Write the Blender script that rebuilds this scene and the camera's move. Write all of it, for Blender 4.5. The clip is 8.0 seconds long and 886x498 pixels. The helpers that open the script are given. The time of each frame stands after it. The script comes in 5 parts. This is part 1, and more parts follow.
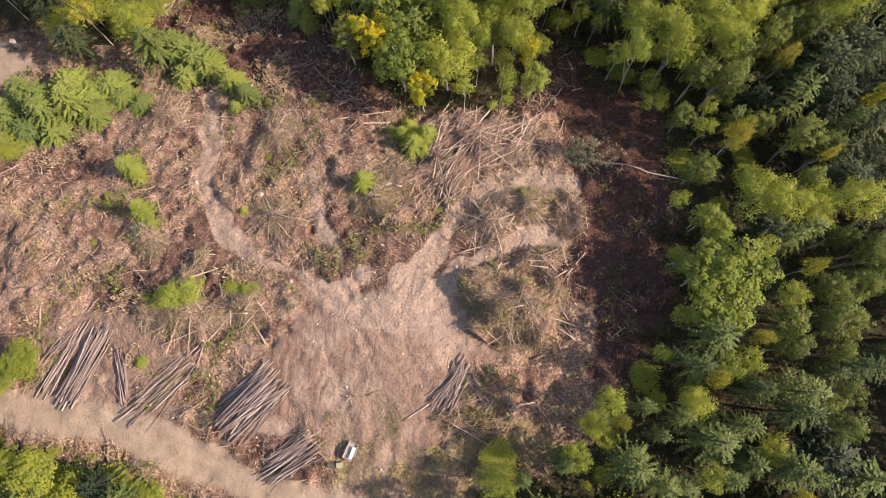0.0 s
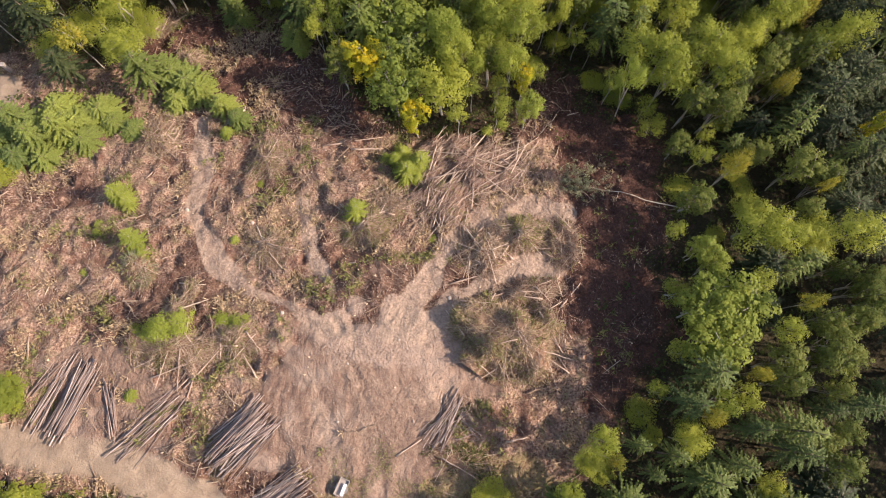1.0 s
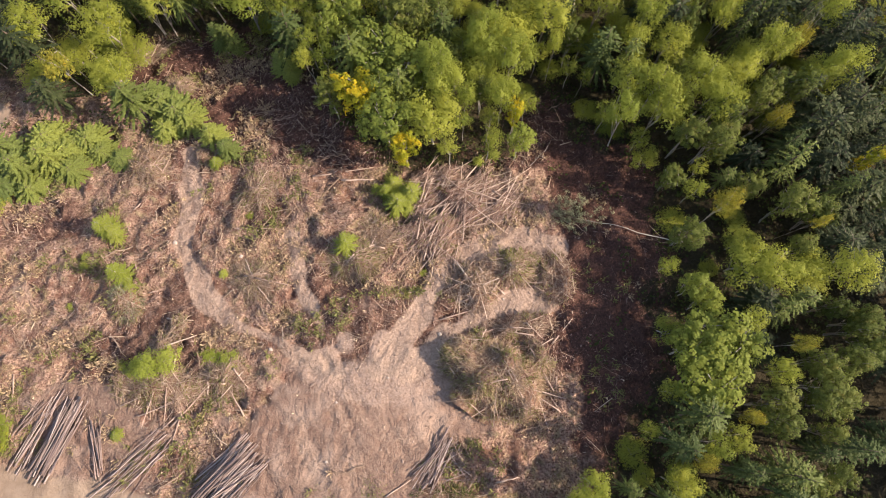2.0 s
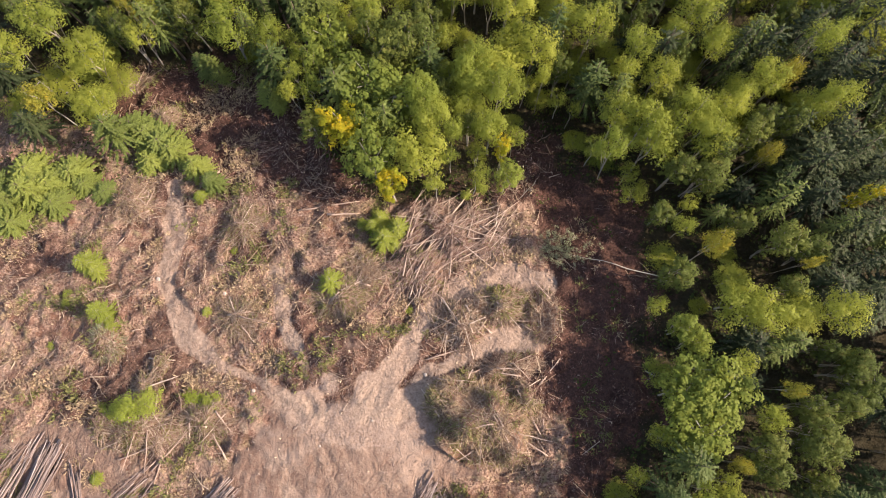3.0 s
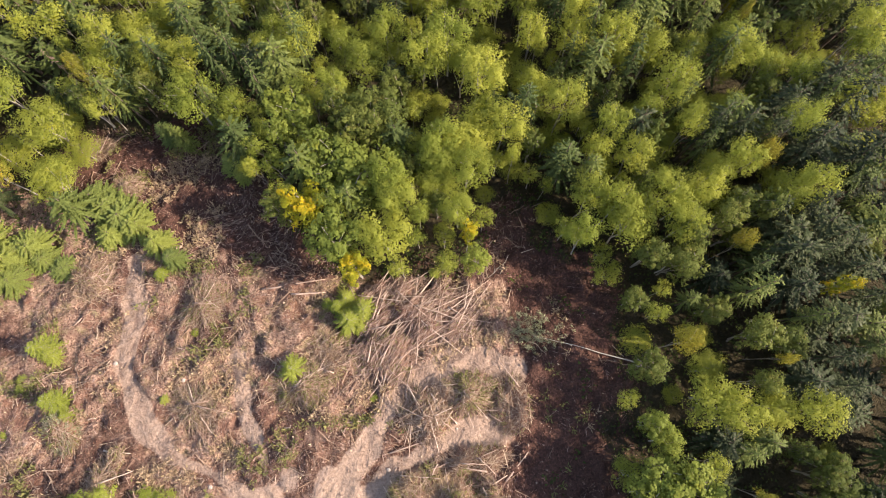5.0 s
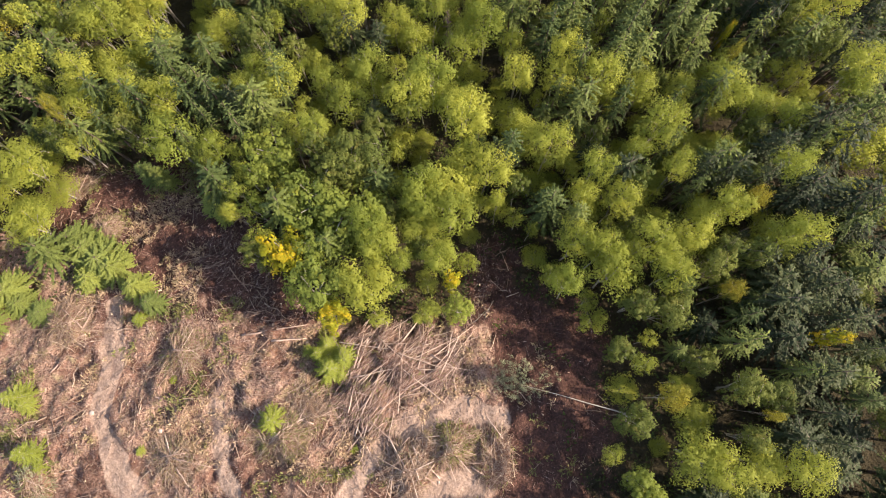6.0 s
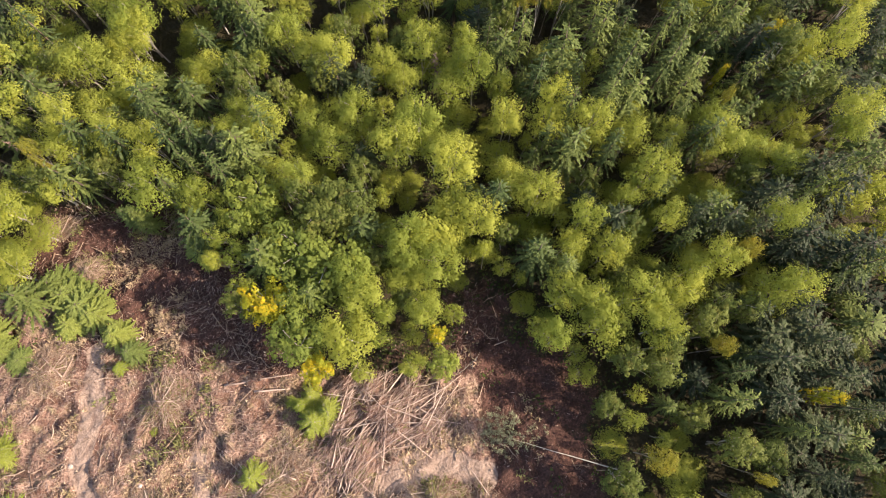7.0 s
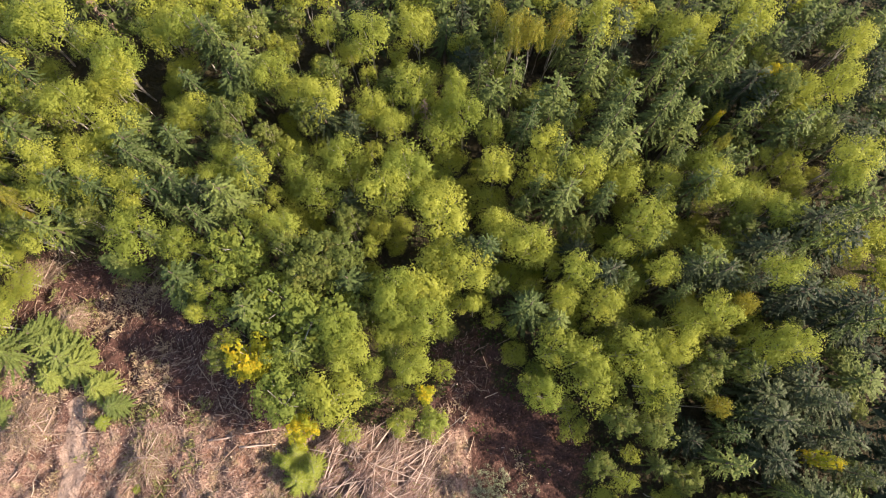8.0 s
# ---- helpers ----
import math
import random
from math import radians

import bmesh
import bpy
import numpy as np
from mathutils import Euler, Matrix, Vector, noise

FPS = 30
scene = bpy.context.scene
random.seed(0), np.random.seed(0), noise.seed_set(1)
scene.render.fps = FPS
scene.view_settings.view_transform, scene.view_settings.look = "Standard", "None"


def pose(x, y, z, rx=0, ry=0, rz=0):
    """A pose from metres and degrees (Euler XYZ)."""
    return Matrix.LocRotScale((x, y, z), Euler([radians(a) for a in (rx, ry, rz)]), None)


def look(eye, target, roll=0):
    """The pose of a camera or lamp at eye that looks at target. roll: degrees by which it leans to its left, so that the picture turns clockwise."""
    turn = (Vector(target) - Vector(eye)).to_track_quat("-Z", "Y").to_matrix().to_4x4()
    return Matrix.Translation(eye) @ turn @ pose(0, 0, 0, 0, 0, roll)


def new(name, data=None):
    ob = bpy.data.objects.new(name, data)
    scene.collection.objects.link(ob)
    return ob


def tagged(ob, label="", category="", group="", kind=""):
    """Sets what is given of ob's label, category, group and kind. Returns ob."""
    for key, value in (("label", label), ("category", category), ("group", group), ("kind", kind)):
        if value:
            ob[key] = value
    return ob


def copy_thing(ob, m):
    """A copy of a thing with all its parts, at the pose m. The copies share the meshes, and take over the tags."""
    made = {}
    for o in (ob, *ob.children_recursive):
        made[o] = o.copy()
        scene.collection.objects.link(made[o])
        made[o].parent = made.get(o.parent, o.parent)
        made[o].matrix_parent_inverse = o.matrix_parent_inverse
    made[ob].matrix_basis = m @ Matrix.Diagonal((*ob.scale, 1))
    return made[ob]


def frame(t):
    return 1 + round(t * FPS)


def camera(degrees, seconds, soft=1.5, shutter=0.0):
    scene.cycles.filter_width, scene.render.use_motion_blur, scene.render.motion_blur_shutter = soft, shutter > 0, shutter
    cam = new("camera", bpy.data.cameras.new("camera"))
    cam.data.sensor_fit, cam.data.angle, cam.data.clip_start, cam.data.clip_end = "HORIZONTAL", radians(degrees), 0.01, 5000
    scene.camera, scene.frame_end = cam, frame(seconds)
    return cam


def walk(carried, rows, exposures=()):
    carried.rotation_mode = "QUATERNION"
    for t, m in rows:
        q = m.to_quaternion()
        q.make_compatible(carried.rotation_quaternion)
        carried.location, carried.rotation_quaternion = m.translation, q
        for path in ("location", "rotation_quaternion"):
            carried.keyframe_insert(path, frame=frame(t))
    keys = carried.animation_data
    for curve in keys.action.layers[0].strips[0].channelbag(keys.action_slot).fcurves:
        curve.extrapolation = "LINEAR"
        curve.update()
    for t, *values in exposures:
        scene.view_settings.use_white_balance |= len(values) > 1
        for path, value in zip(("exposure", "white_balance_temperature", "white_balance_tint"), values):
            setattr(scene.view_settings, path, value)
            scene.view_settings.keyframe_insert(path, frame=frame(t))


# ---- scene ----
cam = camera(72.0, 8.0, soft=1.08)
METRES, EYE, TILT, LEAN, TURN = 43.0, 72.7, -76.74, 0.0, 0.0
ROWS = [
    (0.0, 0.0000, -0.0000, -0.0000, -0.00, -0.00, -0.00),
    (0.5, 0.0078, 0.0121, 0.0408, 0.01, 0.00, -0.00),
    (1.0, 0.0209, 0.0218, 0.0850, 0.07, -0.02, 0.01),
    (1.5, 0.0316, 0.0285, 0.1319, -0.02, 0.01, 0.02),
    (3.0, 0.0835, 0.0638, 0.2854, -0.02, 0.02, 0.06),
    (3.5, 0.1067, 0.0783, 0.3414, 0.04, -0.01, 0.14),
    (4.0, 0.1299, 0.0908, 0.3996, 0.04, -0.04, 0.11),
    (4.5, 0.1529, 0.1038, 0.4584, -0.01, -0.02, 0.09),
    (6.0, 0.2244, 0.1514, 0.6492, -0.04, 0.02, 0.02),
    (6.5, 0.2461, 0.1658, 0.7161, -0.02, 0.04, -0.03),
    (7.0, 0.2649, 0.1835, 0.7862, 0.03, 0.04, -0.06),
    (7.5, 0.2794, 0.1998, 0.8588, -0.03, 0.00, -0.02),
    (8.0, 0.2922, 0.2194, 0.9309, -0.05, 0.01, -0.05),
]
walk(cam, [(t, pose(0, 0, EYE, TILT, LEAN, TURN) @ pose(METRES * x, METRES * y, METRES * z, 90 + pitch, roll, yaw)) for t, x, y, z, yaw, pitch, roll in ROWS],
     exposures=[(0.0, 0.98, 7500, 19), (3.0, 1.05, 7500, 19), (8.0, 1.32, 7500, 19)])

# ---------------------------------------------------------------- light
SUN_ELEV, SUN_AZ = 32.0, -8.0          # degrees above the horizon; degrees from +x towards +y
sun_way = Vector((math.cos(radians(SUN_ELEV)) * math.cos(radians(SUN_AZ)),
                  math.cos(radians(SUN_ELEV)) * math.sin(radians(SUN_AZ)), math.sin(radians(SUN_ELEV))))
sun = new("sun", bpy.data.lights.new("sun", "SUN"))
sun.data.energy, sun.data.angle, sun.data.color = 4.8, radians(0.6), (1.0, 0.93, 0.82)
sun.matrix_world = look(sun_way * 300.0, (0, 0, 0))
world = bpy.data.worlds.new("sky_world")
scene.world = world
world.use_nodes = True
sky = world.node_tree.nodes.new("ShaderNodeTexSky")
sky.sky_type, sky.sun_disc = "NISHITA", False
sky.sun_elevation, sky.sun_rotation = radians(SUN_ELEV), radians(90 - SUN_AZ)
world.node_tree.links.new(sky.outputs[0], world.node_tree.nodes["Background"].inputs[0])
world.node_tree.nodes["Background"].inputs[1].default_value = 0.15


# ---------------------------------------------------------------- materials
def node_mat(name):
    m = bpy.data.materials.new(name)
    m.use_nodes = True
    return m, m.node_tree.nodes, m.node_tree.links, m.node_tree.nodes["Principled BSDF"]


def mix_rgb(nodes, links, fac, a, b, blend="MIX"):
    n = nodes.new("ShaderNodeMix")
    n.data_type, n.blend_type = "RGBA", blend
    for sock, v in ((n.inputs[0], fac), (n.inputs[6], a), (n.inputs[7], b)):
        if isinstance(v, bpy.types.NodeSocket):
            links.new(v, sock)
        elif isinstance(v, (int, float)):
            sock.default_value = v
        else:
            sock.default_value = (*v, 1)
    return n.outputs[2]


def maths(nodes, links, op, a, b=0.0, clamp=False):
    n = nodes.new("ShaderNodeMath")
    n.operation, n.use_clamp = op, clamp
    for sock, v in ((n.inputs[0], a), (n.inputs[1], b)):
        if isinstance(v, bpy.types.NodeSocket):
            links.new(v, sock)
        else:
            sock.default_value = v
    return n.outputs[0]


def noise_tex(nodes, links, scale, detail=4.0, rough=0.6, coords="Object"):
    c, n = nodes.new("ShaderNodeTexCoord"), nodes.new("ShaderNodeTexNoise")
    n.inputs["Scale"].default_value, n.inputs["Detail"].default_value, n.inputs["Roughness"].default_value = scale, detail, rough
    links.new(c.outputs[coords], n.inputs["Vector"])
    return n.outputs[0]


def stretch(nodes, links, v, lo, hi):
    n = nodes.new("ShaderNodeMapRange")
    links.new(v, n.inputs[0])
    n.inputs[1].default_value, n.inputs[2].default_value = lo, hi
    return n.outputs[0]


def bump_into(nodes, links, bsdf, height, strength, distance):
    b = nodes.new("ShaderNodeBump")
    b.inputs["Distance"].default_value = distance
    if isinstance(strength, bpy.types.NodeSocket):
        links.new(strength, b.inputs["Strength"])
    else:
        b.inputs["Strength"].default_value = strength
    links.new(height, b.inputs["Height"])
    links.new(b.outputs[0], bsdf.inputs["Normal"])


def leaf_mat(name, low, high, turned=None, share=0.0, glow=0.35, rough=0.55, span=2.0, fleck=0.22):
    """Leaves: a tone for each tree between low and high, a tone for each leaf, and turned (autumn) patches."""
    m, nodes, links, bsdf = node_mat(name)
    info, geo = nodes.new("ShaderNodeObjectInfo"), nodes.new("ShaderNodeNewGeometry")
    col = mix_rgb(nodes, links, info.outputs["Random"], low, high)
    if turned:
        n = noise_tex(nodes, links, 1.0 / span, 1.0)
        patch = stretch(nodes, links, n, 0.58 - share, 0.76 - share)
        pick = maths(nodes, links, "LESS_THAN", geo.outputs["Random Per Island"], 0.8)
        col = mix_rgb(nodes, links, maths(nodes, links, "MULTIPLY", patch, pick), col, turned)
    bright = maths(nodes, links, "ADD", maths(nodes, links, "MULTIPLY", geo.outputs["Random Per Island"], 2 * fleck), 1.0 - fleck)
    hsv = nodes.new("ShaderNodeHueSaturation")
    links.new(col, hsv.inputs["Color"])
    links.new(bright, hsv.inputs["Value"])
    links.new(hsv.outputs[0], bsdf.inputs["Base Color"])
    bsdf.inputs["Roughness"].default_value = rough
    bsdf.inputs["Specular IOR Level"].default_value = 0.1
    tr, mx = nodes.new("ShaderNodeBsdfTranslucent"), nodes.new("ShaderNodeMixShader")
    links.new(hsv.outputs[0], tr.inputs[0])
    mx.inputs[0].default_value = glow
    links.new(bsdf.outputs[0], mx.inputs[1])
    links.new(tr.outputs[0], mx.inputs[2])
    links.new(mx.outputs[0], nodes["Material Output"].inputs[0])
    return m


def stick_mat(name, a, b, c, fleck=0.3):
    """Wood in pieces: each island has its own tone among three, with fine grain along it."""
    m, nodes, links, bsdf = node_mat(name)
    geo, info = nodes.new("ShaderNodeNewGeometry"), nodes.new("ShaderNodeObjectInfo")
    r = maths(nodes, links, "FRACT", maths(nodes, links, "ADD", geo.outputs["Random Per Island"], info.outputs["Random"]))
    ramp = nodes.new("ShaderNodeValToRGB")
    links.new(r, ramp.inputs[0])
    e = ramp.color_ramp.elements
    e[0].color, e[1].color = (*a, 1), (*c, 1)
    e.new(0.5).color = (*b, 1)
    n = stretch(nodes, links, noise_tex(nodes, links, 3.0, 5.0, 0.7), 0.3, 0.7)
    col = mix_rgb(nodes, links, maths(nodes, links, "MULTIPLY", n, fleck), ramp.outputs[0], (0.045, 0.03, 0.025))
    links.new(col, bsdf.inputs["Base Color"])
    bsdf.inputs["Roughness"].default_value = 0.8
    bump_into(nodes, links, bsdf, noise_tex(nodes, links, 14.0, 3.0), 0.5, 0.02)
    return m


def plain_mat(name, base, dirt, rough=0.6, scale=2.0, metal=0.0, amount=0.5):
    m, nodes, links, bsdf = node_mat(name)
    n = stretch(nodes, links, noise_tex(nodes, links, scale, 6.0, 0.7), 0.35, 0.75)
    links.new(mix_rgb(nodes, links, maths(nodes, links, "MULTIPLY", n, amount), base, dirt), bsdf.inputs["Base Color"])
    bsdf.inputs["Roughness"].default_value, bsdf.inputs["Metallic"].default_value = rough, metal
    bump_into(nodes, links, bsdf, noise_tex(nodes, links, 9.0, 4.0), 0.3, 0.01)
    return m


def ground_mat():
    m, nodes, links, bsdf = node_mat("soil")

    def attr(name):
        a = nodes.new("ShaderNodeAttribute")
        a.attribute_name = name
        return a.outputs["Fac"]

    big, mid, fine = (noise_tex(nodes, links, s, d, 0.65) for s, d in ((0.12, 4.0), (0.7, 6.0), (3.5, 8.0)))
    wobble = maths(nodes, links, "MULTIPLY", maths(nodes, links, "SUBTRACT", mid, 0.5), 0.9)

    def soft(a, lo=0.35, hi=0.65):
        return stretch(nodes, links, maths(nodes, links, "ADD", a, wobble), lo, hi)

    duff = mix_rgb(nodes, links, stretch(nodes, links, fine, 0.36, 0.64), (0.125, 0.068, 0.049), (0.47, 0.315, 0.235))
    olive = mix_rgb(nodes, links, stretch(nodes, links, fine, 0.3, 0.7), (0.13, 0.10, 0.05), (0.35, 0.28, 0.17))
    duff = mix_rgb(nodes, links, stretch(nodes, links, mid, 0.49, 0.64), duff, olive)
    spot = noise_tex(nodes, links, 0.33, 5.0, 0.62)
    duff = mix_rgb(nodes, links, maths(nodes, links, "MULTIPLY", stretch(nodes, links, spot, 0.50, 0.62), 0.75), duff, (0.135, 0.06, 0.042))
    # red litter, toned down further to paint in shade from the edge trees
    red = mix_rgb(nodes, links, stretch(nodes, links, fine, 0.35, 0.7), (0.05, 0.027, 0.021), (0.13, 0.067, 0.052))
    bare = mix_rgb(nodes, links, stretch(nodes, links, fine, 0.3, 0.7), (0.15, 0.094, 0.071), (0.262, 0.18, 0.138))
    bare = mix_rgb(nodes, links, maths(nodes, links, "MULTIPLY", stretch(nodes, links, big, 0.45, 0.62), 0.8), bare, (0.19, 0.113, 0.083))
    pale = noise_tex(nodes, links, 0.23, 5.0, 0.6)
    bare = mix_rgb(nodes, links, maths(nodes, links, "MULTIPLY", stretch(nodes, links, pale, 0.49, 0.63), 0.75), bare, (0.33, 0.24, 0.188))
    bare = mix_rgb(nodes, links, maths(nodes, links, "MULTIPLY", soft(attr("dust")), stretch(nodes, links, fine, 0.3, 0.6)), bare, (0.33, 0.24, 0.19))
    road = mix_rgb(nodes, links, stretch(nodes, links, mid, 0.3, 0.7), (0.225, 0.162, 0.118), (0.33, 0.25, 0.185))
    track = mix_rgb(nodes, links, stretch(nodes, links, fine, 0.3, 0.7), (0.225, 0.155, 0.117), (0.405, 0.298, 0.23))
    grass = mix_rgb(nodes, links, stretch(nodes, links, fine, 0.3, 0.7), (0.15, 0.12, 0.055), (0.30, 0.22, 0.13))
    # wood floor near black: the shade under the crowns is painted into it
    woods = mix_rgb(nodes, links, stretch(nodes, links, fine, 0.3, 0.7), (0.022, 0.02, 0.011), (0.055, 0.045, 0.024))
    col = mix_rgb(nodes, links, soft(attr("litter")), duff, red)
    col = mix_rgb(nodes, links, soft(attr("grass")), col, grass)
    col = mix_rgb(nodes, links, soft(attr("bare")), col, bare)
    col = mix_rgb(nodes, links, soft(attr("track")), col, track)
    col = mix_rgb(nodes, links, soft(attr("road")), col, road)
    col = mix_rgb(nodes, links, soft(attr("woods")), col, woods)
    warp, mp, coord = nodes.new("ShaderNodeTexNoise"), nodes.new("ShaderNodeMapping"), nodes.new("ShaderNodeTexCoord")
    links.new(coord.outputs["Object"], mp.inputs["Vector"])
    mp.inputs["Rotation"].default_value, mp.inputs["Scale"].default_value = (0, 0, 0.35), (1.0, 0.75, 1.0)
    links.new(mp.outputs[0], warp.inputs["Vector"])
    warp.inputs["Scale"].default_value, warp.inputs["Detail"].default_value, warp.inputs["Distortion"].default_value = 0.9, 7.0, 0.9
    warp.inputs["Roughness"].default_value = 0.62
    furrow = maths(nodes, links, "MAXIMUM", stretch(nodes, links, warp.outputs[0], 0.34, 0.56), attr("road"))
    col = mix_rgb(nodes, links, maths(nodes, links, "MULTIPLY", maths(nodes, links, "SUBTRACT", 1.0, furrow, True), maths(nodes, links, "SUBTRACT", 0.6, maths(nodes, links, "ADD", maths(nodes, links, "MULTIPLY", attr("bare"), 0.3), maths(nodes, links, "MULTIPLY", maths(nodes, links, "MAXIMUM", attr("woods"), attr("litter")), 0.55)), True)), col, (0.16, 0.095, 0.075))
    links.new(col, bsdf.inputs["Base Color"])
    bsdf.inputs["Roughness"].default_value = 0.95
    bsdf.inputs["Specular IOR Level"].default_value = 0.15
    h = maths(nodes, links, "ADD", maths(nodes, links, "MULTIPLY", mid, 1.0), maths(nodes, links, "ADD", maths(nodes, links, "MULTIPLY", fine, 0.6), maths(nodes, links, "MULTIPLY", furrow, 0.4)))
    trod = maths(nodes, links, "MAXIMUM", attr("road"), maths(nodes, links, "MULTIPLY", maths(nodes, links, "MAXIMUM", attr("bare"), attr("track")), 0.7))
    bump_into(nodes, links, bsdf, h, maths(nodes, links, "SUBTRACT", 1.0, maths(nodes, links, "MULTIPLY", trod, 0.55)), 0.45)
    return m


SOIL = ground_mat()
LEAF = {
    "alder": leaf_mat("alder_leaf", (0.225, 0.275, 0.055), (0.40, 0.42, 0.082), (0.44, 0.425, 0.06), -0.02, 0.57, fleck=0.08),
    "alder_gold": leaf_mat("golden_alder_leaf", (0.20, 0.205, 0.04), (0.28, 0.26, 0.045), (0.46, 0.31, 0.03), 0.0, 0.5),
    "maple": leaf_mat("maple_leaf", (0.15, 0.2, 0.045), (0.23, 0.272, 0.055), (0.34, 0.32, 0.045), -0.05, 0.45),
    "maple_dark": leaf_mat("dark_maple_leaf", (0.095, 0.125, 0.032), (0.16, 0.185, 0.045), (0.21, 0.18, 0.05), -0.03, 0.4),
    "maple_gold": leaf_mat("golden_maple_leaf", (0.25, 0.28, 0.03), (0.31, 0.31, 0.03), (0.64, 0.45, 0.03), 0.09, 0.45, span=3.0),
    "fir": leaf_mat("fir_needle", (0.026, 0.038, 0.019), (0.06, 0.076, 0.031), None, 0, 0.1),
    "hemlock": leaf_mat("hemlock_needle", (0.058, 0.085, 0.029), (0.125, 0.155, 0.042), None, 0, 0.18),
    "young_fir": leaf_mat("young_fir_needle", (0.14, 0.185, 0.058), (0.28, 0.315, 0.075), None, 0, 0.3),
    "shrub": leaf_mat("shrub_leaf", (0.25, 0.30, 0.055), (0.35, 0.38, 0.085), None, 0, 0.4),
    "dead": leaf_mat("dead_needle", (0.19, 0.13, 0.11), (0.25, 0.16, 0.13), None, 0, 0.15),
    "grey": leaf_mat("felled_leaf", (0.24, 0.25, 0.15), (0.28, 0.29, 0.18), None, 0, 0.2, 0.4),
}
BARK_PALE = stick_mat("alder_bark", (0.36, 0.32, 0.28), (0.27, 0.24, 0.20), (0.44, 0.41, 0.37))
BARK_DARK = stick_mat("fir_bark", (0.11, 0.08, 0.06), (0.15, 0.11, 0.085), (0.08, 0.06, 0.048))
LOG_WOOD = stick_mat("log_bark", (0.36, 0.265, 0.235), (0.17, 0.12, 0.105), (0.52, 0.425, 0.39), 0.5)
POLE_WOOD = stick_mat("split_pole", (0.52, 0.39, 0.31), (0.36, 0.25, 0.195), (0.62, 0.49, 0.40), 0.3)
LOG_END = plain_mat("cut_log_end", (0.62, 0.47, 0.31), (0.35, 0.24, 0.15), 0.8)
SLASH = stick_mat("slash_wood", (0.36, 0.25, 0.175), (0.21, 0.13, 0.09), (0.50, 0.385, 0.285))
TWIG = stick_mat("twig_wood", (0.32, 0.205, 0.16), (0.10, 0.06, 0.048), (0.48, 0.345, 0.28))
STRAW = leaf_mat("dry_brush", (0.40, 0.295, 0.19), (0.40, 0.295, 0.19), (0.21, 0.185, 0.08), 0.06, 0.25, span=2.2)
FERN = leaf_mat("green_brush", (0.18, 0.18, 0.068), (0.18, 0.18, 0.068), (0.30, 0.27, 0.10), 0.04, 0.25, span=2.0)
LITTER = leaf_mat("red_litter", (0.13, 0.066, 0.05), (0.13, 0.066, 0.05), (0.26, 0.16, 0.125), 0.05, 0.15, span=3.0)
CLOD = stick_mat("soil_clod", (0.27, 0.185, 0.14), (0.20, 0.13, 0.10), (0.36, 0.26, 0.2))
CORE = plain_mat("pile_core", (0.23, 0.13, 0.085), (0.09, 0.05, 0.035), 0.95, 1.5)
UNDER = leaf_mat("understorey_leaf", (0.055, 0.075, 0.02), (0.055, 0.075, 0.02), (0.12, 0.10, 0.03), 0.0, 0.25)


# ---------------------------------------------------------------- the lie of the land
_lat = np.random.RandomState(7).rand(257, 257)


def vnoise(x, y, size, shift=0.0):
    """Smooth value noise, 0 to 1, with cells of that size in metres."""
    u, v = np.asarray(x, float) / size + 91.3 + shift, np.asarray(y, float) / size + 47.7 - shift
    i, j = np.floor(u).astype(int), np.floor(v).astype(int)
    a, b = u - i, v - j
    a, b = a * a * (3 - 2 * a), b * b * (3 - 2 * b)
    i, j, k, l = i % 256, j % 256, (i + 1) % 256, (j + 1) % 256
    return (_lat[i, j] * (1 - a) + _lat[k, j] * a) * (1 - b) + (_lat[i, l] * (1 - a) + _lat[k, l] * a) * b


def way_off(x, y, line):
    """The distance of points from a line of corners."""
    best = np.full(np.shape(x), 1e9)
    for (x0, y0), (x1, y1) in zip(line, line[1:]):
        dx, dy = x1 - x0, y1 - y0
        s = np.clip(((x - x0) * dx + (y - y0) * dy) / (dx * dx + dy * dy), 0, 1)
        best = np.minimum(best, np.hypot(x - x0 - s * dx, y - y0 - s * dy))
    return best


def step(v, lo, hi):
    s = np.clip((v - lo) / (hi - lo), 0, 1)
    return s * s * (3 - 2 * s)


ROAD = [(-120, 4), (-70, 0), (-50.7, -1.9), (-37.3, -3.6), (-24, -8.9), (-13, -12.6), (2, -17), (20, -26)]
SPUR = [(-120, 52), (-80, 49), (-66, 47.5), (-62.5, 46)]
TRACKS = [
    [(-32.2, 39), (-30.9, 32), (-30.7, 26), (-27.0, 19.4), (-22.8, 15.7), (-17.5, 14), (-12, 11)],
    [(-17, 27.3), (-15.2, 21), (-12.4, 15.3), (-10, 10)],
    [(16, 25.4), (12.5, 26.8), (8, 26.4), (4.4, 24.6), (1.0, 20.8), (-1.4, 16), (-5, 11)],
    [(13.4, 18.6), (9.5, 18.2), (6.0, 16.8), (1.7, 14.1), (-2, 10)],
    [(-52.5, 24), (-49.5, 19), (-47.8, 15.9), (-49.5, 12), (-55, 10)],
    [(-39.5, 8), (-33, 6.8), (-27, 3), (-21, 3.5), (-17, -3), (-16, -9)],
    [(-19, 9), (-14.5, 5), (-11.6, -1), (-10.6, -5), (-12, -11)],
    [(-15, 11), (-10, 6.5), (-7.4, 0), (-6.6, -6), (-8, -13)],
    [(4, 12), (-1, 8.4), (-7, 7.4), (-12, 8.4), (-18, 12)],
    [(5, 6), (-1, 3.4), (-5.5, 3.6), (-9.5, 7.6), (-13, 13)],
    [(-3, -6), (-2.6, 0), (-5.5, 6), (-10, 11)],
]
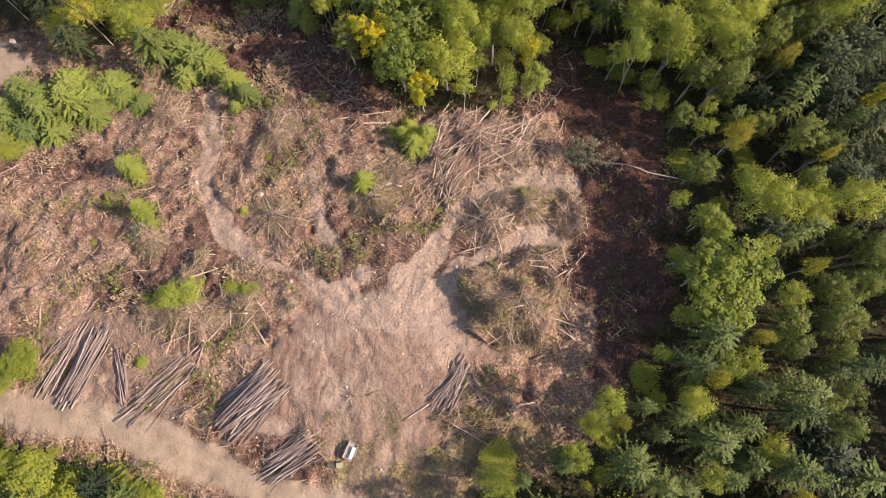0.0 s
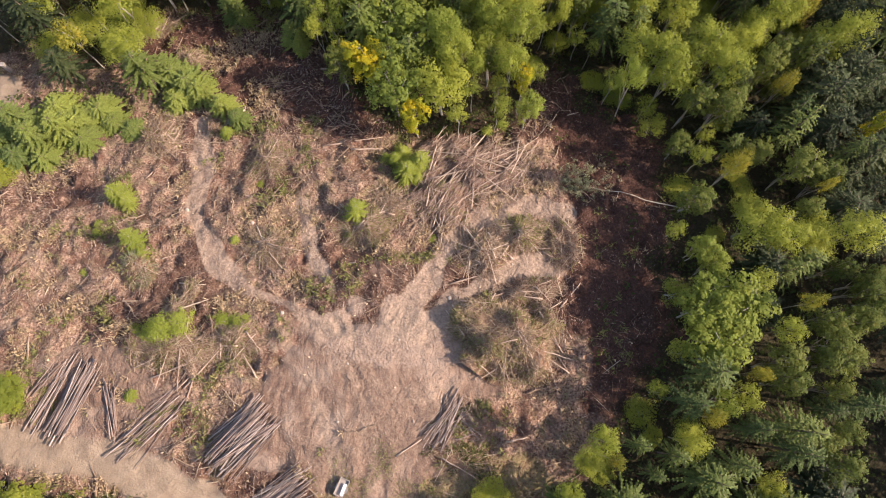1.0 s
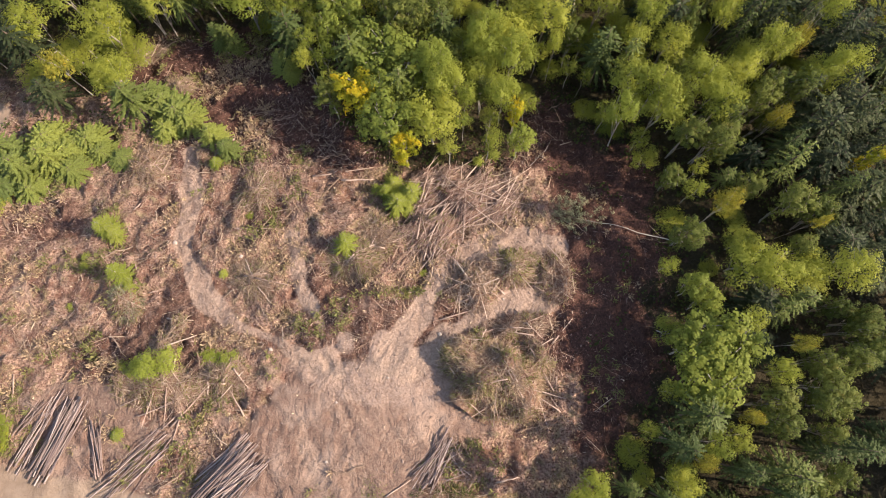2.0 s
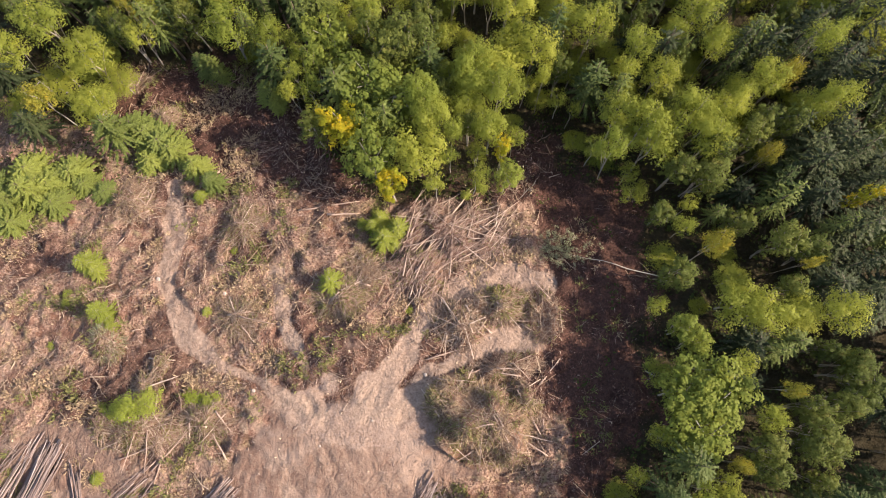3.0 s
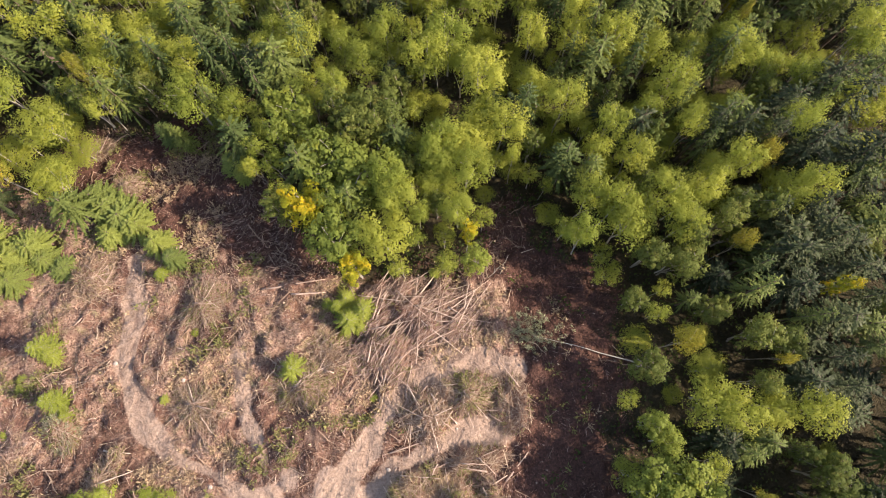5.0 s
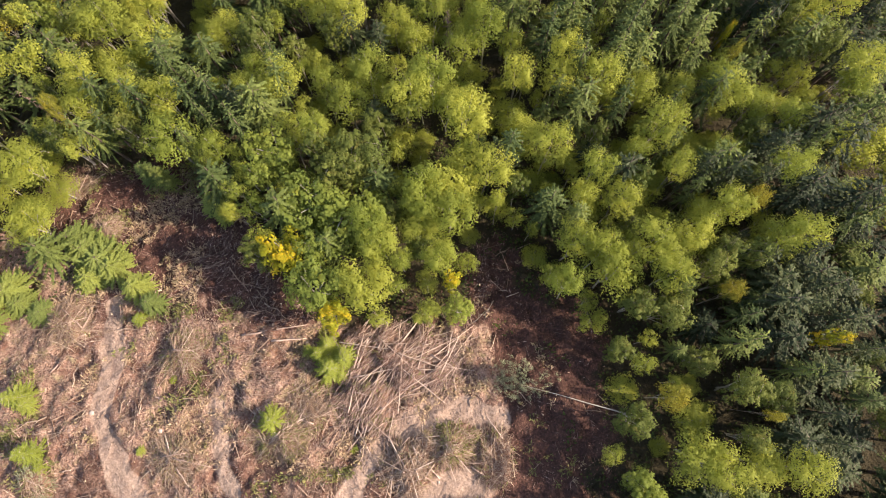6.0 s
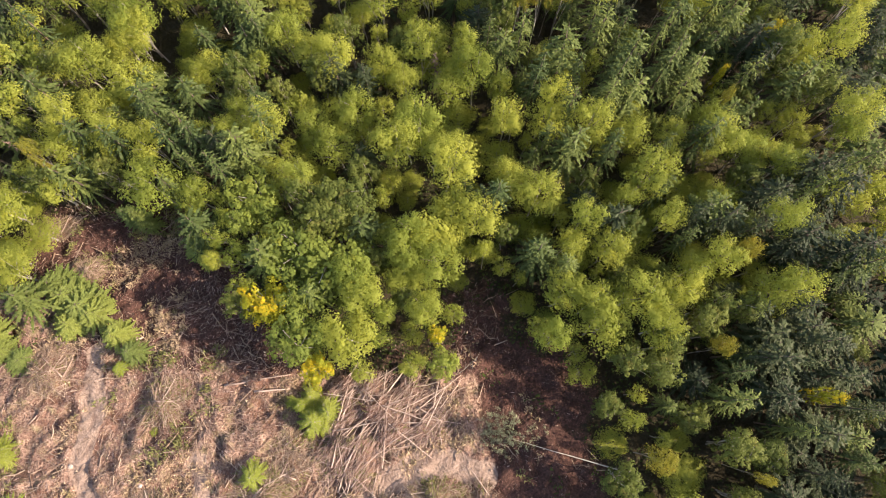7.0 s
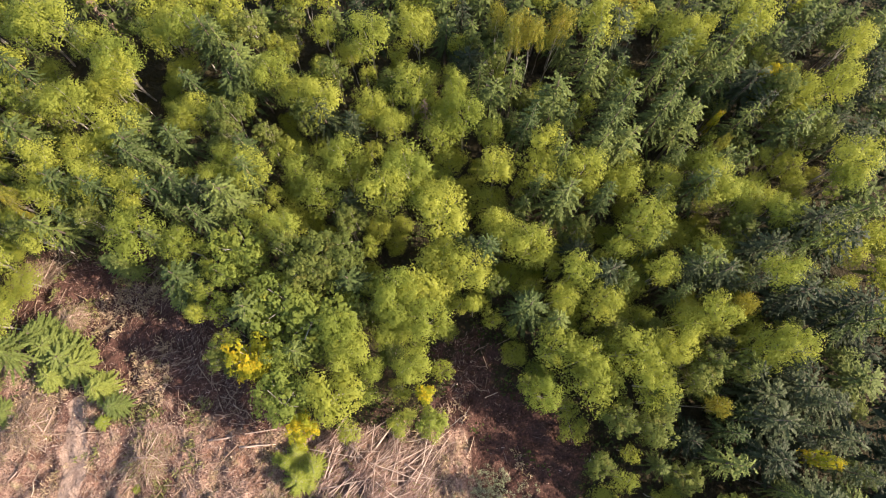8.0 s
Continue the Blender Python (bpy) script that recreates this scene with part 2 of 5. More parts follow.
CLEARING = [(-90, -1), (-50, -5.4), (-38, -7.6), (-26, -12.6), (-14, -16), (-2, -15), (3, -11), (9, -8.5), (14, -5.5), (18, -2), (21, 2),
            (24, 6), (26.5, 10), (27, 18), (28.5, 24), (29, 30), (29, 36), (25, 39.5), (20.5, 42.5), (18.5, 47), (15.5, 50), (13, 46),
            (13.5, 41), (11, 37.5), (5, 37.5), (0, 35.5), (-5, 36.5), (-9, 40), (-12, 43), (-14.5, 48), (-17, 52), (-21.5, 56), (-25, 61), (-28.5, 62),
            (-32, 59.5), (-38, 58), (-42, 60), (-46, 56), (-44, 51), (-50, 48.5), (-58, 54), (-66, 54), (-90, 50)]


def in_clearing(x, y):
    x, y = np.asarray(x, float), np.asarray(y, float)
    inside = np.zeros(np.shape(x), bool)
    for (x0, y0), (x1, y1) in zip(CLEARING, CLEARING[1:] + CLEARING[:1]):
        if y0 != y1:
            inside ^= ((y0 > y) != (y1 > y)) & (x < (x1 - x0) * (y - y0) / (y1 - y0) + x0)
    return inside


def masks(x, y):
    """What covers the ground, and where its colour takes on tree shade: 0 to 1 each."""
    n = vnoise(x, y, 6) * 0.5 + vnoise(x, y, 2.2, 5) * 0.5 - 0.5
    e = np.hypot((x + 9.5) / 13.5, (y - 3.5) / 13.0) + n * 0.9
    bare = 1 - step(e, 0.78, 1.06)
    e = np.hypot((x - 0.5) / 10, (y - 6.5) / 6.5) + n * 0.8
    bare = np.maximum(bare, 1 - step(e, 0.75, 1.05))
    e = np.hypot((x - 10.5) / 5.5, (y - 18.3) / 1.9) + n * 0.5
    bare = np.maximum(bare, 1 - step(e, 0.7, 1.1))
    e = np.hypot((x + 39) / 9, (y - 2.5) / 7) + n * 0.8
    bare = np.maximum(bare, 0.75 * (1 - step(e, 0.7, 1.1)))
    track = np.zeros(np.shape(x))
    for k, line in enumerate(TRACKS):
        wide = (1.15, 0.75, 1.6, 1.3, 0.7, 0.8, 0.9, 1.0, 0.8, 0.9, 0.8)[k]
        track = np.maximum(track, (0.95, 0.75, 1, 0.9, 0.55, 0.4, 0.5, 0.45, 0.4, 0.45, 0.35)[k] * (1 - step(way_off(x, y, line) + n * 2.0, wide * 0.75, wide * 1.25)) * (0.85 + 0.15 * np.exp(-((way_off(x, y, line) - 0.75) / 0.35) ** 2)))
    off = np.minimum(way_off(x, y, ROAD), way_off(x, y, SPUR) - 0.8)
    road = 1 - step(off + n * 1.8, 1.5, 3.0)
    # random patches are litter; the east and north edge terms also paint tree shade
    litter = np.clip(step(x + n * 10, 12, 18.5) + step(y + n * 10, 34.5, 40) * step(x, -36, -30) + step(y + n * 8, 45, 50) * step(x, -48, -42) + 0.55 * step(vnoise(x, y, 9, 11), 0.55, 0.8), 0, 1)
    e = np.hypot((x + 2) / 14, (y + 7) / 6.0) + n * 0.8
    grass = 0.9 * (1 - step(e, 0.7, 1.15))
    # outside the clearing; the soil colour there carries the painted canopy shade
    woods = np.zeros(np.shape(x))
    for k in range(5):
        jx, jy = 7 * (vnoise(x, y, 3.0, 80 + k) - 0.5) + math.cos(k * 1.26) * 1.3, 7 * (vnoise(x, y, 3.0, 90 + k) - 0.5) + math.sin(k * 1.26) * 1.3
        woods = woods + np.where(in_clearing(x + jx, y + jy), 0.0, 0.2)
    return bare, track, road, litter, grass, woods


def ground_z(x, y):
    x, y = np.asarray(x, float), np.asarray(y, float)
    z = 2.0 - 0.2 * np.clip(y - 10, 0, 47) - 0.11 * np.clip(y - 57, 0, 45) - 0.04 * np.clip(-x - 15, 0, 55)
    z = z + np.exp(-((x + 5) ** 2 + (y - 6) ** 2) / 144.0)
    bare, track, road, litter, grass, woods = masks(x, y)
    rough = np.clip(1 - bare - track - road, 0.0, 1)
    z = z + (vnoise(x, y, 5, 3) - 0.5) * 0.9 * (0.3 + 0.7 * rough) + (vnoise(x, y, 1.6, 2) - 0.5) * (0.2 + 0.85 * rough)
    z = z + (vnoise(x, y, 0.8, 8) - 0.5) * (0.16 * (1 - road) + 0.4 * rough)
    lie = 1.25 + 1.1 * (vnoise(x, y, 9, 61) - 0.5) * 2 + 0.6 * (vnoise(x, y, 3, 62) - 0.5)
    tread = np.sin((x * np.sin(lie) - y * np.cos(lie)) * 5.2 + 5 * vnoise(x, y, 2.4, 63))
    z = z + 0.075 * bare * (1 - road) * tread * step(vnoise(x, y, 1.9, 64), 0.42, 0.7)
    for k, line in enumerate(TRACKS):
        d = way_off(x, y, line)
        w = (1.0, 0.7, 0.6, 0.6, 0.5, 0.5, 0.55, 0.5, 0.4, 0.45, 0.35)[k]
        fade = 0.35 + 0.65 * step(vnoise(x, y, 3.5, 71), 0.3, 0.6)
        z = z - fade * w * (0.16 * np.exp(-((d - 0.8) / 0.3) ** 2) + 0.10 * np.exp(-(d / 1.2) ** 2) - 0.12 * np.exp(-((d - 1.8) / 0.45) ** 2))
    d = way_off(x, y, ROAD)
    return z - 0.05 * np.exp(-((d - 0.9) / 0.4) ** 2)


def gz(x, y):
    return float(ground_z(x, y))


def mesh_of(name, verts, faces, mat, smooth=False, mats=None, index=None):
    me = bpy.data.meshes.new(name)
    verts, faces = np.asarray(verts, np.float32), np.asarray(faces, np.int32)
    k = faces.shape[1]
    me.vertices.add(len(verts))
    me.vertices.foreach_set("co", verts.ravel())
    me.loops.add(faces.size)
    me.loops.foreach_set("vertex_index", faces.ravel())
    me.polygons.add(len(faces))
    me.polygons.foreach_set("loop_start", np.arange(0, faces.size, k, dtype=np.int32))
    me.polygons.foreach_set("use_smooth", np.full(len(faces), smooth))
    for m in (mats or [mat]):
        me.materials.append(m)
    if index is not None:
        me.polygons.foreach_set("material_index", np.asarray(index, np.int32))
    me.update(calc_edges=True)
    return me


def spread(lo, hi, fine, ends):
    """Grid lines: fine between lo and hi, 1.2 m for a stretch beyond, then ever wider to the horizon."""
    out = list(np.arange(lo, hi, fine))
    for sign, start in ((-1, lo), (1, hi)):
        v, gap = start, fine
        line = []
        while abs(v) < 3000:
            gap = 1.2 if abs(v - start) < ends else gap * 1.35
            v = v + sign * gap
            line.append(v)
        out = line[::-1] + out if sign < 0 else out + line
    return np.array(out)


def build_ground():
    gx, gy = spread(-58, 31, 0.3, 30), spread(-14, 56, 0.3, 40)
    X, Y = np.meshgrid(gx, gy)
    Z = ground_z(X, Y)
    nx, ny = len(gx), len(gy)
    i = np.arange(nx * ny).reshape(ny, nx)
    faces = np.stack([i[:-1, :-1], i[:-1, 1:], i[1:, 1:], i[1:, :-1]], -1).reshape(-1, 4)
    me = mesh_of("ground", np.stack([X, Y, Z], -1).reshape(-1, 3), faces, SOIL, True)
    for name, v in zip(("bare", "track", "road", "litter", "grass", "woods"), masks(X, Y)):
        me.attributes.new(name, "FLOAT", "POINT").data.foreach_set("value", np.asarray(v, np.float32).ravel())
    dust = 1 - step(np.hypot((X + 3.5) / 13, (Y - 11.5) / 6), 0.6, 1.1)
    me.attributes.new("dust", "FLOAT", "POINT").data.foreach_set("value", dust.astype(np.float32).ravel())
    return tagged(new("ground", me), "logged reddish-brown hillside soil with ruts and litter, tree shade painted in", "ground", kind="structure")


build_ground()


# ---------------------------------------------------------------- shared builders
def unit(v):
    return v / (np.linalg.norm(v, axis=-1, keepdims=True) + 1e-9)


def leaf_cards(rng, at, normal, size, long=1.0):
    """Small pointed leaves: three corners each, turned at random round their normal."""
    n = len(at)
    t = unit(np.cross(normal, unit(rng.normal(size=(n, 3)))))
    b = unit(np.cross(normal, t))
    s = np.asarray(size).reshape(-1, 1)
    v = np.stack([at - t * s * 0.8 * long - b * s * 0.6, at + t * s * 1.1 * long, at - t * s * 0.5 * long + b * s * 0.9], 1).reshape(-1, 3)
    return v, np.arange(3 * n).reshape(n, 3)


def blades(a, b, width, up):
    """Flat tapering blades from a to b."""
    n = len(a)
    side = unit(np.cross(b - a, up)) * np.asarray(width).reshape(-1, 1)
    mid = a * 0.45 + b * 0.55
    v = np.stack([a, mid - side, b, mid + side], 1).reshape(-1, 3)
    return v, np.arange(4 * n).reshape(n, 4)


def prisms(a, b, r0, r1, sides=3):
    """Thin sticks from a to b, with their radii at both ends, open at the ends."""
    n = len(a)
    d = unit(b - a)
    ref = np.where(np.abs(d[:, 2:3]) > 0.9, np.array([[1.0, 0, 0]]), np.array([[0, 0, 1.0]]))
    u = unit(np.cross(d, ref))
    w = np.cross(d, u)
    ring = []
    for p, r in ((a, r0), (b, r1)):
        for k in range(sides):
            q = 2 * math.pi * k / sides
            ring.append(p + (u * math.cos(q) + w * math.sin(q)) * np.asarray(r).reshape(-1, 1))
    v = np.stack(ring, 1).reshape(-1, 3)
    base = (np.arange(n) * 2 * sides)[:, None, None]
    k = np.arange(sides)
    f = np.stack([k, (k + 1) % sides, (k + 1) % sides + sides, k + sides], -1)[None] + base
    return v, f.reshape(-1, 4)


def join(parts):
    vs, fs, o = [], [], 0
    for v, f in parts:
        vs.append(v)
        fs.append(f + o)
        o += len(v)
    return np.concatenate(vs), np.concatenate(fs)


def part(name, me, parent, label="", m=None):
    ob = new(name, me)
    ob.parent = parent
    if m is not None:
        ob.matrix_basis = m
    return tagged(ob, label)


def limb(points, radii, sides=6):
    """A bent tapering tube through the points."""
    v, f = [], []
    for i, (p, r) in enumerate(zip(points, radii)):
        d = Vector(points[min(i + 1, len(points) - 1)]) - Vector(points[max(i - 1, 0)])
        d.normalize()
        u = d.orthogonal().normalized()
        w = d.cross(u)
        for k in range(sides):
            q = 2 * math.pi * k / sides
            v.append(Vector(p) + (u * math.cos(q) + w * math.sin(q)) * r)
    for i in range(len(points) - 1):
        for k in range(sides):
            a, b = i * sides + k, i * sides + (k + 1) % sides
            f.append((a, b, b + sides, a + sides))
    return np.array([tuple(p) for p in v]), np.array(f)


# ---------------------------------------------------------------- trees
H0, R0 = 12.0, 2.3      # the size to which every tree is built before it is scaled


def broad_tree(name, seed, leaf, label, category, leaf_size=0.118, clumps=104, per=27, low=0.45, top=1.0, lean=0.25, stems=1, lobes=6, loose=1.0):
    rng = np.random.RandomState(seed)
    root = tagged(new(name), label, category, "trees of the wood")
    woods = []
    mid = np.array([rng.uniform(-lean, lean), rng.uniform(-lean, lean), H0 * (low + top) / 2])
    half = H0 * (top - low) / 2
    for s in range(stems):
        foot = np.array([rng.uniform(-0.3, 0.3), rng.uniform(-0.3, 0.3), -0.5]) * (1 if stems > 1 else 0.1)
        foot[2] = -0.5
        pts = [foot + (mid + np.array([rng.normal() * 0.3 * stems, rng.normal() * 0.3 * stems, half * 0.6]) - foot) * k + rng.normal(size=3) * 0.08 for k in (0, 0.25, 0.5, 0.75, 1)]
        woods.append(limb(pts, [0.105, 0.09, 0.07, 0.045, 0.015], 6))
        for _ in range(6):
            k = rng.uniform(0.4, 0.9)
            p = np.array(pts[int(k * 4)])
            e = mid + unit(rng.normal(size=3)) * np.array([R0, R0, half]) * 0.75
            woods.append(limb([p, (p + e) / 2 + np.array([0, 0, 0.25]), e], [0.04, 0.028, 0.01], 4))
    v, f = join(woods)
    part("trunk", mesh_of("trunk", v, f, BARK_PALE, True), root, "pale grey mottled bark")
    span = np.array([R0, R0, half])
    hubs = [np.array([rng.normal() * 0.08, rng.normal() * 0.08, 0.42])]
    for k in range(lobes):
        q, up = k * 2.39996 + rng.uniform(-0.5, 0.5), 0.45 - 1.15 * (k + rng.uniform(0, 0.8)) / lobes
        hubs.append(np.array([math.cos(q), math.sin(q), 0]) * rng.uniform(0.42, 0.72) * (1 - 0.35 * max(up, 0)) + np.array([0, 0, up]))
    sizes = rng.uniform(0.28, 0.46, len(hubs)) * (0.5 + 1.6 / len(hubs) ** 0.5)
    share = sizes ** 2 / np.sum(sizes ** 2)
    c, hub = [], []
    for h, rad, part_of in zip(hubs, sizes, share):
        m = max(5, int(clumps * part_of))
        k = np.arange(m) + 0.5
        zz, qq = 1 - 1.65 * k / m, k * 2.39996 + rng.uniform(0, 6)
        flat = np.sqrt(1 - zz * zz)
        w = unit(np.stack([np.cos(qq) * flat, np.sin(qq) * flat, zz], -1) + rng.normal(size=(m, 3)) * 0.22)
        c.append(mid + (h + w * rad * rng.uniform(0.72, 1.08, (m, 1))) * span)
        hub.append(np.repeat((mid + h * span)[None], m, 0))
    c, hub = np.concatenate(c), np.concatenate(hub)
    size = rng.uniform(0.22, 0.48, len(c))
    at = np.repeat(c, per, 0)
    d = rng.normal(size=at.shape) * np.array([1, 1, 0.75])
    d = unit(d) * (rng.rand(len(at), 1) ** 0.3) * np.where(rng.rand(len(at), 1) < 0.15, 1.6, 1.0)
    at = at + d * np.repeat(size, per)[:, None] * 1.05 * loose
    normal = unit(unit(at - np.repeat(hub, per, 0)) * 0.8 + d * 0.32 + np.array([0, 0, 0.55]) + rng.normal(size=at.shape) * 0.16)
    v, f = leaf_cards(rng, at, normal, rng.uniform(0.75, 1.25, len(at)) * leaf_size)
    part("crown", mesh_of("crown", v, f, leaf), root)
    return root


def conifer(name, seed, leaf, label, category, bark=None, low=0.40, whorls=10, arms=8, droop=0.28, full=0.55, width=0.10, bare=0.0):
    rng = np.random.RandomState(seed)
    root = tagged(new(name), label, category, "trees of the wood")
    wood = [limb([(0, 0, -0.5), (0.05, 0, H0 * 0.5), (0, 0.05, H0 * 0.99)], [0.19, 0.12, 0.015], 6)]
    A, B, W = [], [], []
    for k in range(whorls):
        t = (k + rng.uniform(-0.3, 0.3)) / whorls
        z = H0 * (low + (0.985 - low) * t)
        for j in range(arms if t < 0.85 else 5):
            if rng.rand() < bare:
                continue
            t = min(max((k + rng.uniform(-0.65, 0.65)) / whorls, 0.0), 0.97)
            z = H0 * (low + (0.985 - low) * t)
            q = (k * 7 + j) * 2.39996 + rng.normal() * 0.25
            reach = (R0 * (1 - t) ** full + 0.18) * rng.uniform(0.72, 1.12)
            rise = 0.25 * t - droop * rng.uniform(0.6, 1.3)
            d = np.array([math.cos(q), math.sin(q), 0.0])
            side = np.array([-d[1], d[0], 0.0])
            n = max(3, int(reach / 0.27))
            s = np.linspace(0.12, 1, n)
            p = np.array([0, 0, z]) + d * (s * reach)[:, None] + np.array([0, 0, 1.0]) * (rise * reach * s ** 1.5 + 0.12 * reach * np.sin(s * 3.1))[:, None]
            for i in range(n):
                spur = (0.16 + 0.18 * reach * (1 - s[i]) * (0.35 + 0.65 * s[i])) * rng.uniform(0.8, 1.2)
                for hand in (-1, 1):
                    A.append(p[i])
                    B.append(p[i] + d * spur * 0.85 + side * hand * spur * 0.65 + np.array([0, 0, -0.12 * spur + rng.normal() * 0.03]))
                    W.append(width * rng.uniform(0.55, 0.85))
            for i, e in ((0, n // 2), (n // 3, n - 1)):
                A.append(p[i])
                B.append(p[e] + d * 0.1)
                W.append(width * (0.7 + 0.35 * reach))
            if j % 3 == 0:
                wood.append(limb([(0, 0, z), tuple(p[n // 2]), tuple(p[-1])], [0.03, 0.018, 0.006], 3))
    A, B = np.array(A), np.array(B)
    v, f = blades(A, B, np.array(W), np.tile(np.array([[0, 0, 1.0]]), (len(A), 1)) + rng.normal(size=A.shape) * 0.35)
    wv, wf = join(wood)
    part("trunk", mesh_of("trunk", wv, wf, bark or BARK_DARK, True), root, "dark brown furrowed bark")
    part("crown", mesh_of("crown", v, f, leaf), root)
    return root


KINDS = {
    "alder_near": [broad_tree("alder_tree", 130 + s, LEAF["alder"], "red alder at the clearing's edge, yellow-green rounded crown", "tree", 0.088, 190, 27, 0.56, lobes=14, loose=1.15) for s in range(4)],
    "alder": [broad_tree("alder_tree", 10 + s, LEAF["alder"], "red alder with a fine yellow-green rounded crown", "tree", 0.086, 140, 28, 0.6, lobes=13, loose=1.2) for s in range(5)],
    "alder_small": [broad_tree("young_alder", 20 + s, LEAF["alder"], "slim young alder under the taller crowns", "tree", 0.1, 80, 26, 0.58, lobes=9, loose=1.2) for s in range(3)],
    "alder_gold": [broad_tree("alder_tree", 30 + s, LEAF["alder_gold"], "alder with yellowing autumn leaves", "tree", 0.086, 140, 28, 0.6, lobes=13, loose=1.2) for s in range(2)],
    "maple": [broad_tree("maple_tree", 40 + s, LEAF["maple"], "broad bigleaf maple with fresh green lobed crown", "tree", 0.11, 112, 34, 0.36, stems=2, lobes=13) for s in range(2)],
    "maple_dark": [broad_tree("maple_tree", 50 + s, LEAF["maple_dark"], "maple with a dull dark green crown", "tree", 0.112, 112, 32, 0.38, stems=2, lobes=13) for s in range(2)],
    "maple_gold": [broad_tree("maple_tree", 60 + s, LEAF["maple_gold"], "maple with golden patches among green leaves", "tree", 0.118, 112, 38, 0.36, stems=2, lobes=13) for s in range(2)],
    "fir": [conifer("fir_tree", 70 + s, LEAF["fir"], "dark green conical fir", "tree") for s in range(4)],
    "hemlock": [conifer("hemlock_tree", 80 + s, LEAF["hemlock"], "grey-green hemlock with drooping sprays", "tree", droop=0.40) for s in range(3)],
    "young_fir": [conifer("young_fir", 90 + s, LEAF["young_fir"], "bright green young fir standing in the clearing", "tree", low=0.03, whorls=17, arms=12, droop=0.05, full=0.62, width=0.11) for s in range(3)],
    "dead": [conifer("dead_fir", 99, LEAF["dead"], "dead fir with rusty grey needles", "tree", low=0.25, bare=0.45)],
}
placed, used, tree_rng = [], {}, random.Random(5)


def plant(kind, x, y, top, r, lean=0.0):
    """A tree of the kind with its foot at (x, y), its tip at height top, a crown of radius r."""
    z = gz(x, y)
    high = max(top - z + (tree_rng.uniform(-0.6, 0.5) if kind == "alder" else 0.0), 1.2)
    k = used.get(kind, 0)
    used[kind] = k + 1
    protos = KINDS[kind]
    m = pose(x, y, z, tree_rng.uniform(-3, 3) + lean, tree_rng.uniform(-3, 3), tree_rng.uniform(0, 360)) @ Matrix.Diagonal((r / R0, r / R0, high / H0, 1))
    placed.append((x, y, r))
    if k < len(protos):
        protos[k].matrix_basis = m
        return protos[k]
    return copy_thing(protos[k % len(protos)], m)


# foot x, foot y, tip height, crown radius
WEST_SIDE = (
    ("young_fir", [(-50.2, 38.4, 0.5, 2.6), (-53.6, 37.2, 0.7, 2.6), (-56.6, 39.4, 0.7, 2.6), (-52.0, 41.6, 0.3, 2.5), (-56.2, 34.6, 0.1, 2.3), (-52.4, 34.2, -0.5, 2.0), (-59.4, 37.0, 0.7, 2.5), (-60.6, 33.0, -0.3, 2.2), (-47.6, 37.0, -1.6, 1.9)]),
    ("alder", [(-53.5, 50.6, -2.4, 2.5), (-50.6, 61.6, 3.0, 2.8), (-57.8, 32, -3.8, 2.0), (-60.5, 28.5, -3.2, 1.8), (-54.6, 57.6, 2.6, 2.6), (-50.4, 54.6, 0.6, 2.2)]),
    ("fir", [(-55.5, 54.5, 2.6, 2.4), (-51.4, 47.6, 0.6, 2.0), (-58.6, 56.5, 3.0, 2.4)]),
)
def plant_all(kind, feet):
    for x, y, top, r in feet:
        plant(kind, x, y, top, r * CROWN.get(kind, 1.0))


CROWN = {"alder": 1.22, "alder_near": 1.22, "alder_gold": 1.25, "maple": 1.3, "maple_dark": 1.3, "maple_gold": 1.2, "hemlock": 1.5, "fir": 1.5, "young_fir": 1.1}
for kind, feet in WEST_SIDE:
    plant_all(kind, feet)
# the group that juts into the clearing, and the trees east of it
plant_all("alder", [(24.2, 40.3, 7.8, 1.1), (24.4, 43.8, 7.6, 1.3), (25.6, 42.6, 7.7, 1.3), (29, 42, 8.4, 1.9), (30.3, 43.8, 8.3, 1.3), (36, 42, 8.6, 1.3), (39, 39.2, 9, 1.3), (54.7, 42.6, 9.9, 1.4), (-15.7, 50.2, 5, 0.77), (7.3, 49.4, 5.7, 1.5), (10.5, 49.4, 6.1, 1.5), (13, 48.7, 6.4, 1.1), (21.5, 45.6, 7.5, 1.7), (25.1, 45.6, 7.6, 1.7), (27.8, 51.1, 7.8, 1.5), (28, 44.4, 7.8, 1.2), (28.3, 48.9, 7.9, 1.3), (29.3, 46.8, 8, 1.4), (30.8, 51, 7.9, 1.6)])
plant_all("alder", [(33.3, 51, 7.9, 1.6), (33.4, 45.5, 8.3, 1.6), (34.7, 46.7, 8.2, 1.3), (35.1, 50.4, 7.9, 1.5), (36.3, 45, 8.2, 1.7), (36.8, 49.8, 8.1, 1.1), (38.2, 45.5, 8.3, 1.3), (39.5, 48.2, 8.5, 1.2), (40.5, 46.1, 8.6, 1.4), (40.8, 49.1, 8.7, 1.4), (42.2, 50.9, 8.7, 1.5), (43.2, 49.1, 8.7, 1.3), (44.2, 47.9, 8.8, 1.3), (47.5, 48.4, 9.5, 1.4), (48.3, 46, 9.6, 1.6), (49.2, 49.5, 10, 1.2), (50, 46.6, 9.9, 1.3), (50.1, 48.1, 10, 1.2), (55.8, 46, 9.9, 1.4)])
plant_all("hemlock", [(43.3, 37, 9.3, 1.1), (22.6, 50.5, 8, 2), (25.9, 49.2, 8.4, 1.4), (39.3, 51.6, 9.1, 1.2), (57.3, 48.4, 10.6, 1.3)])
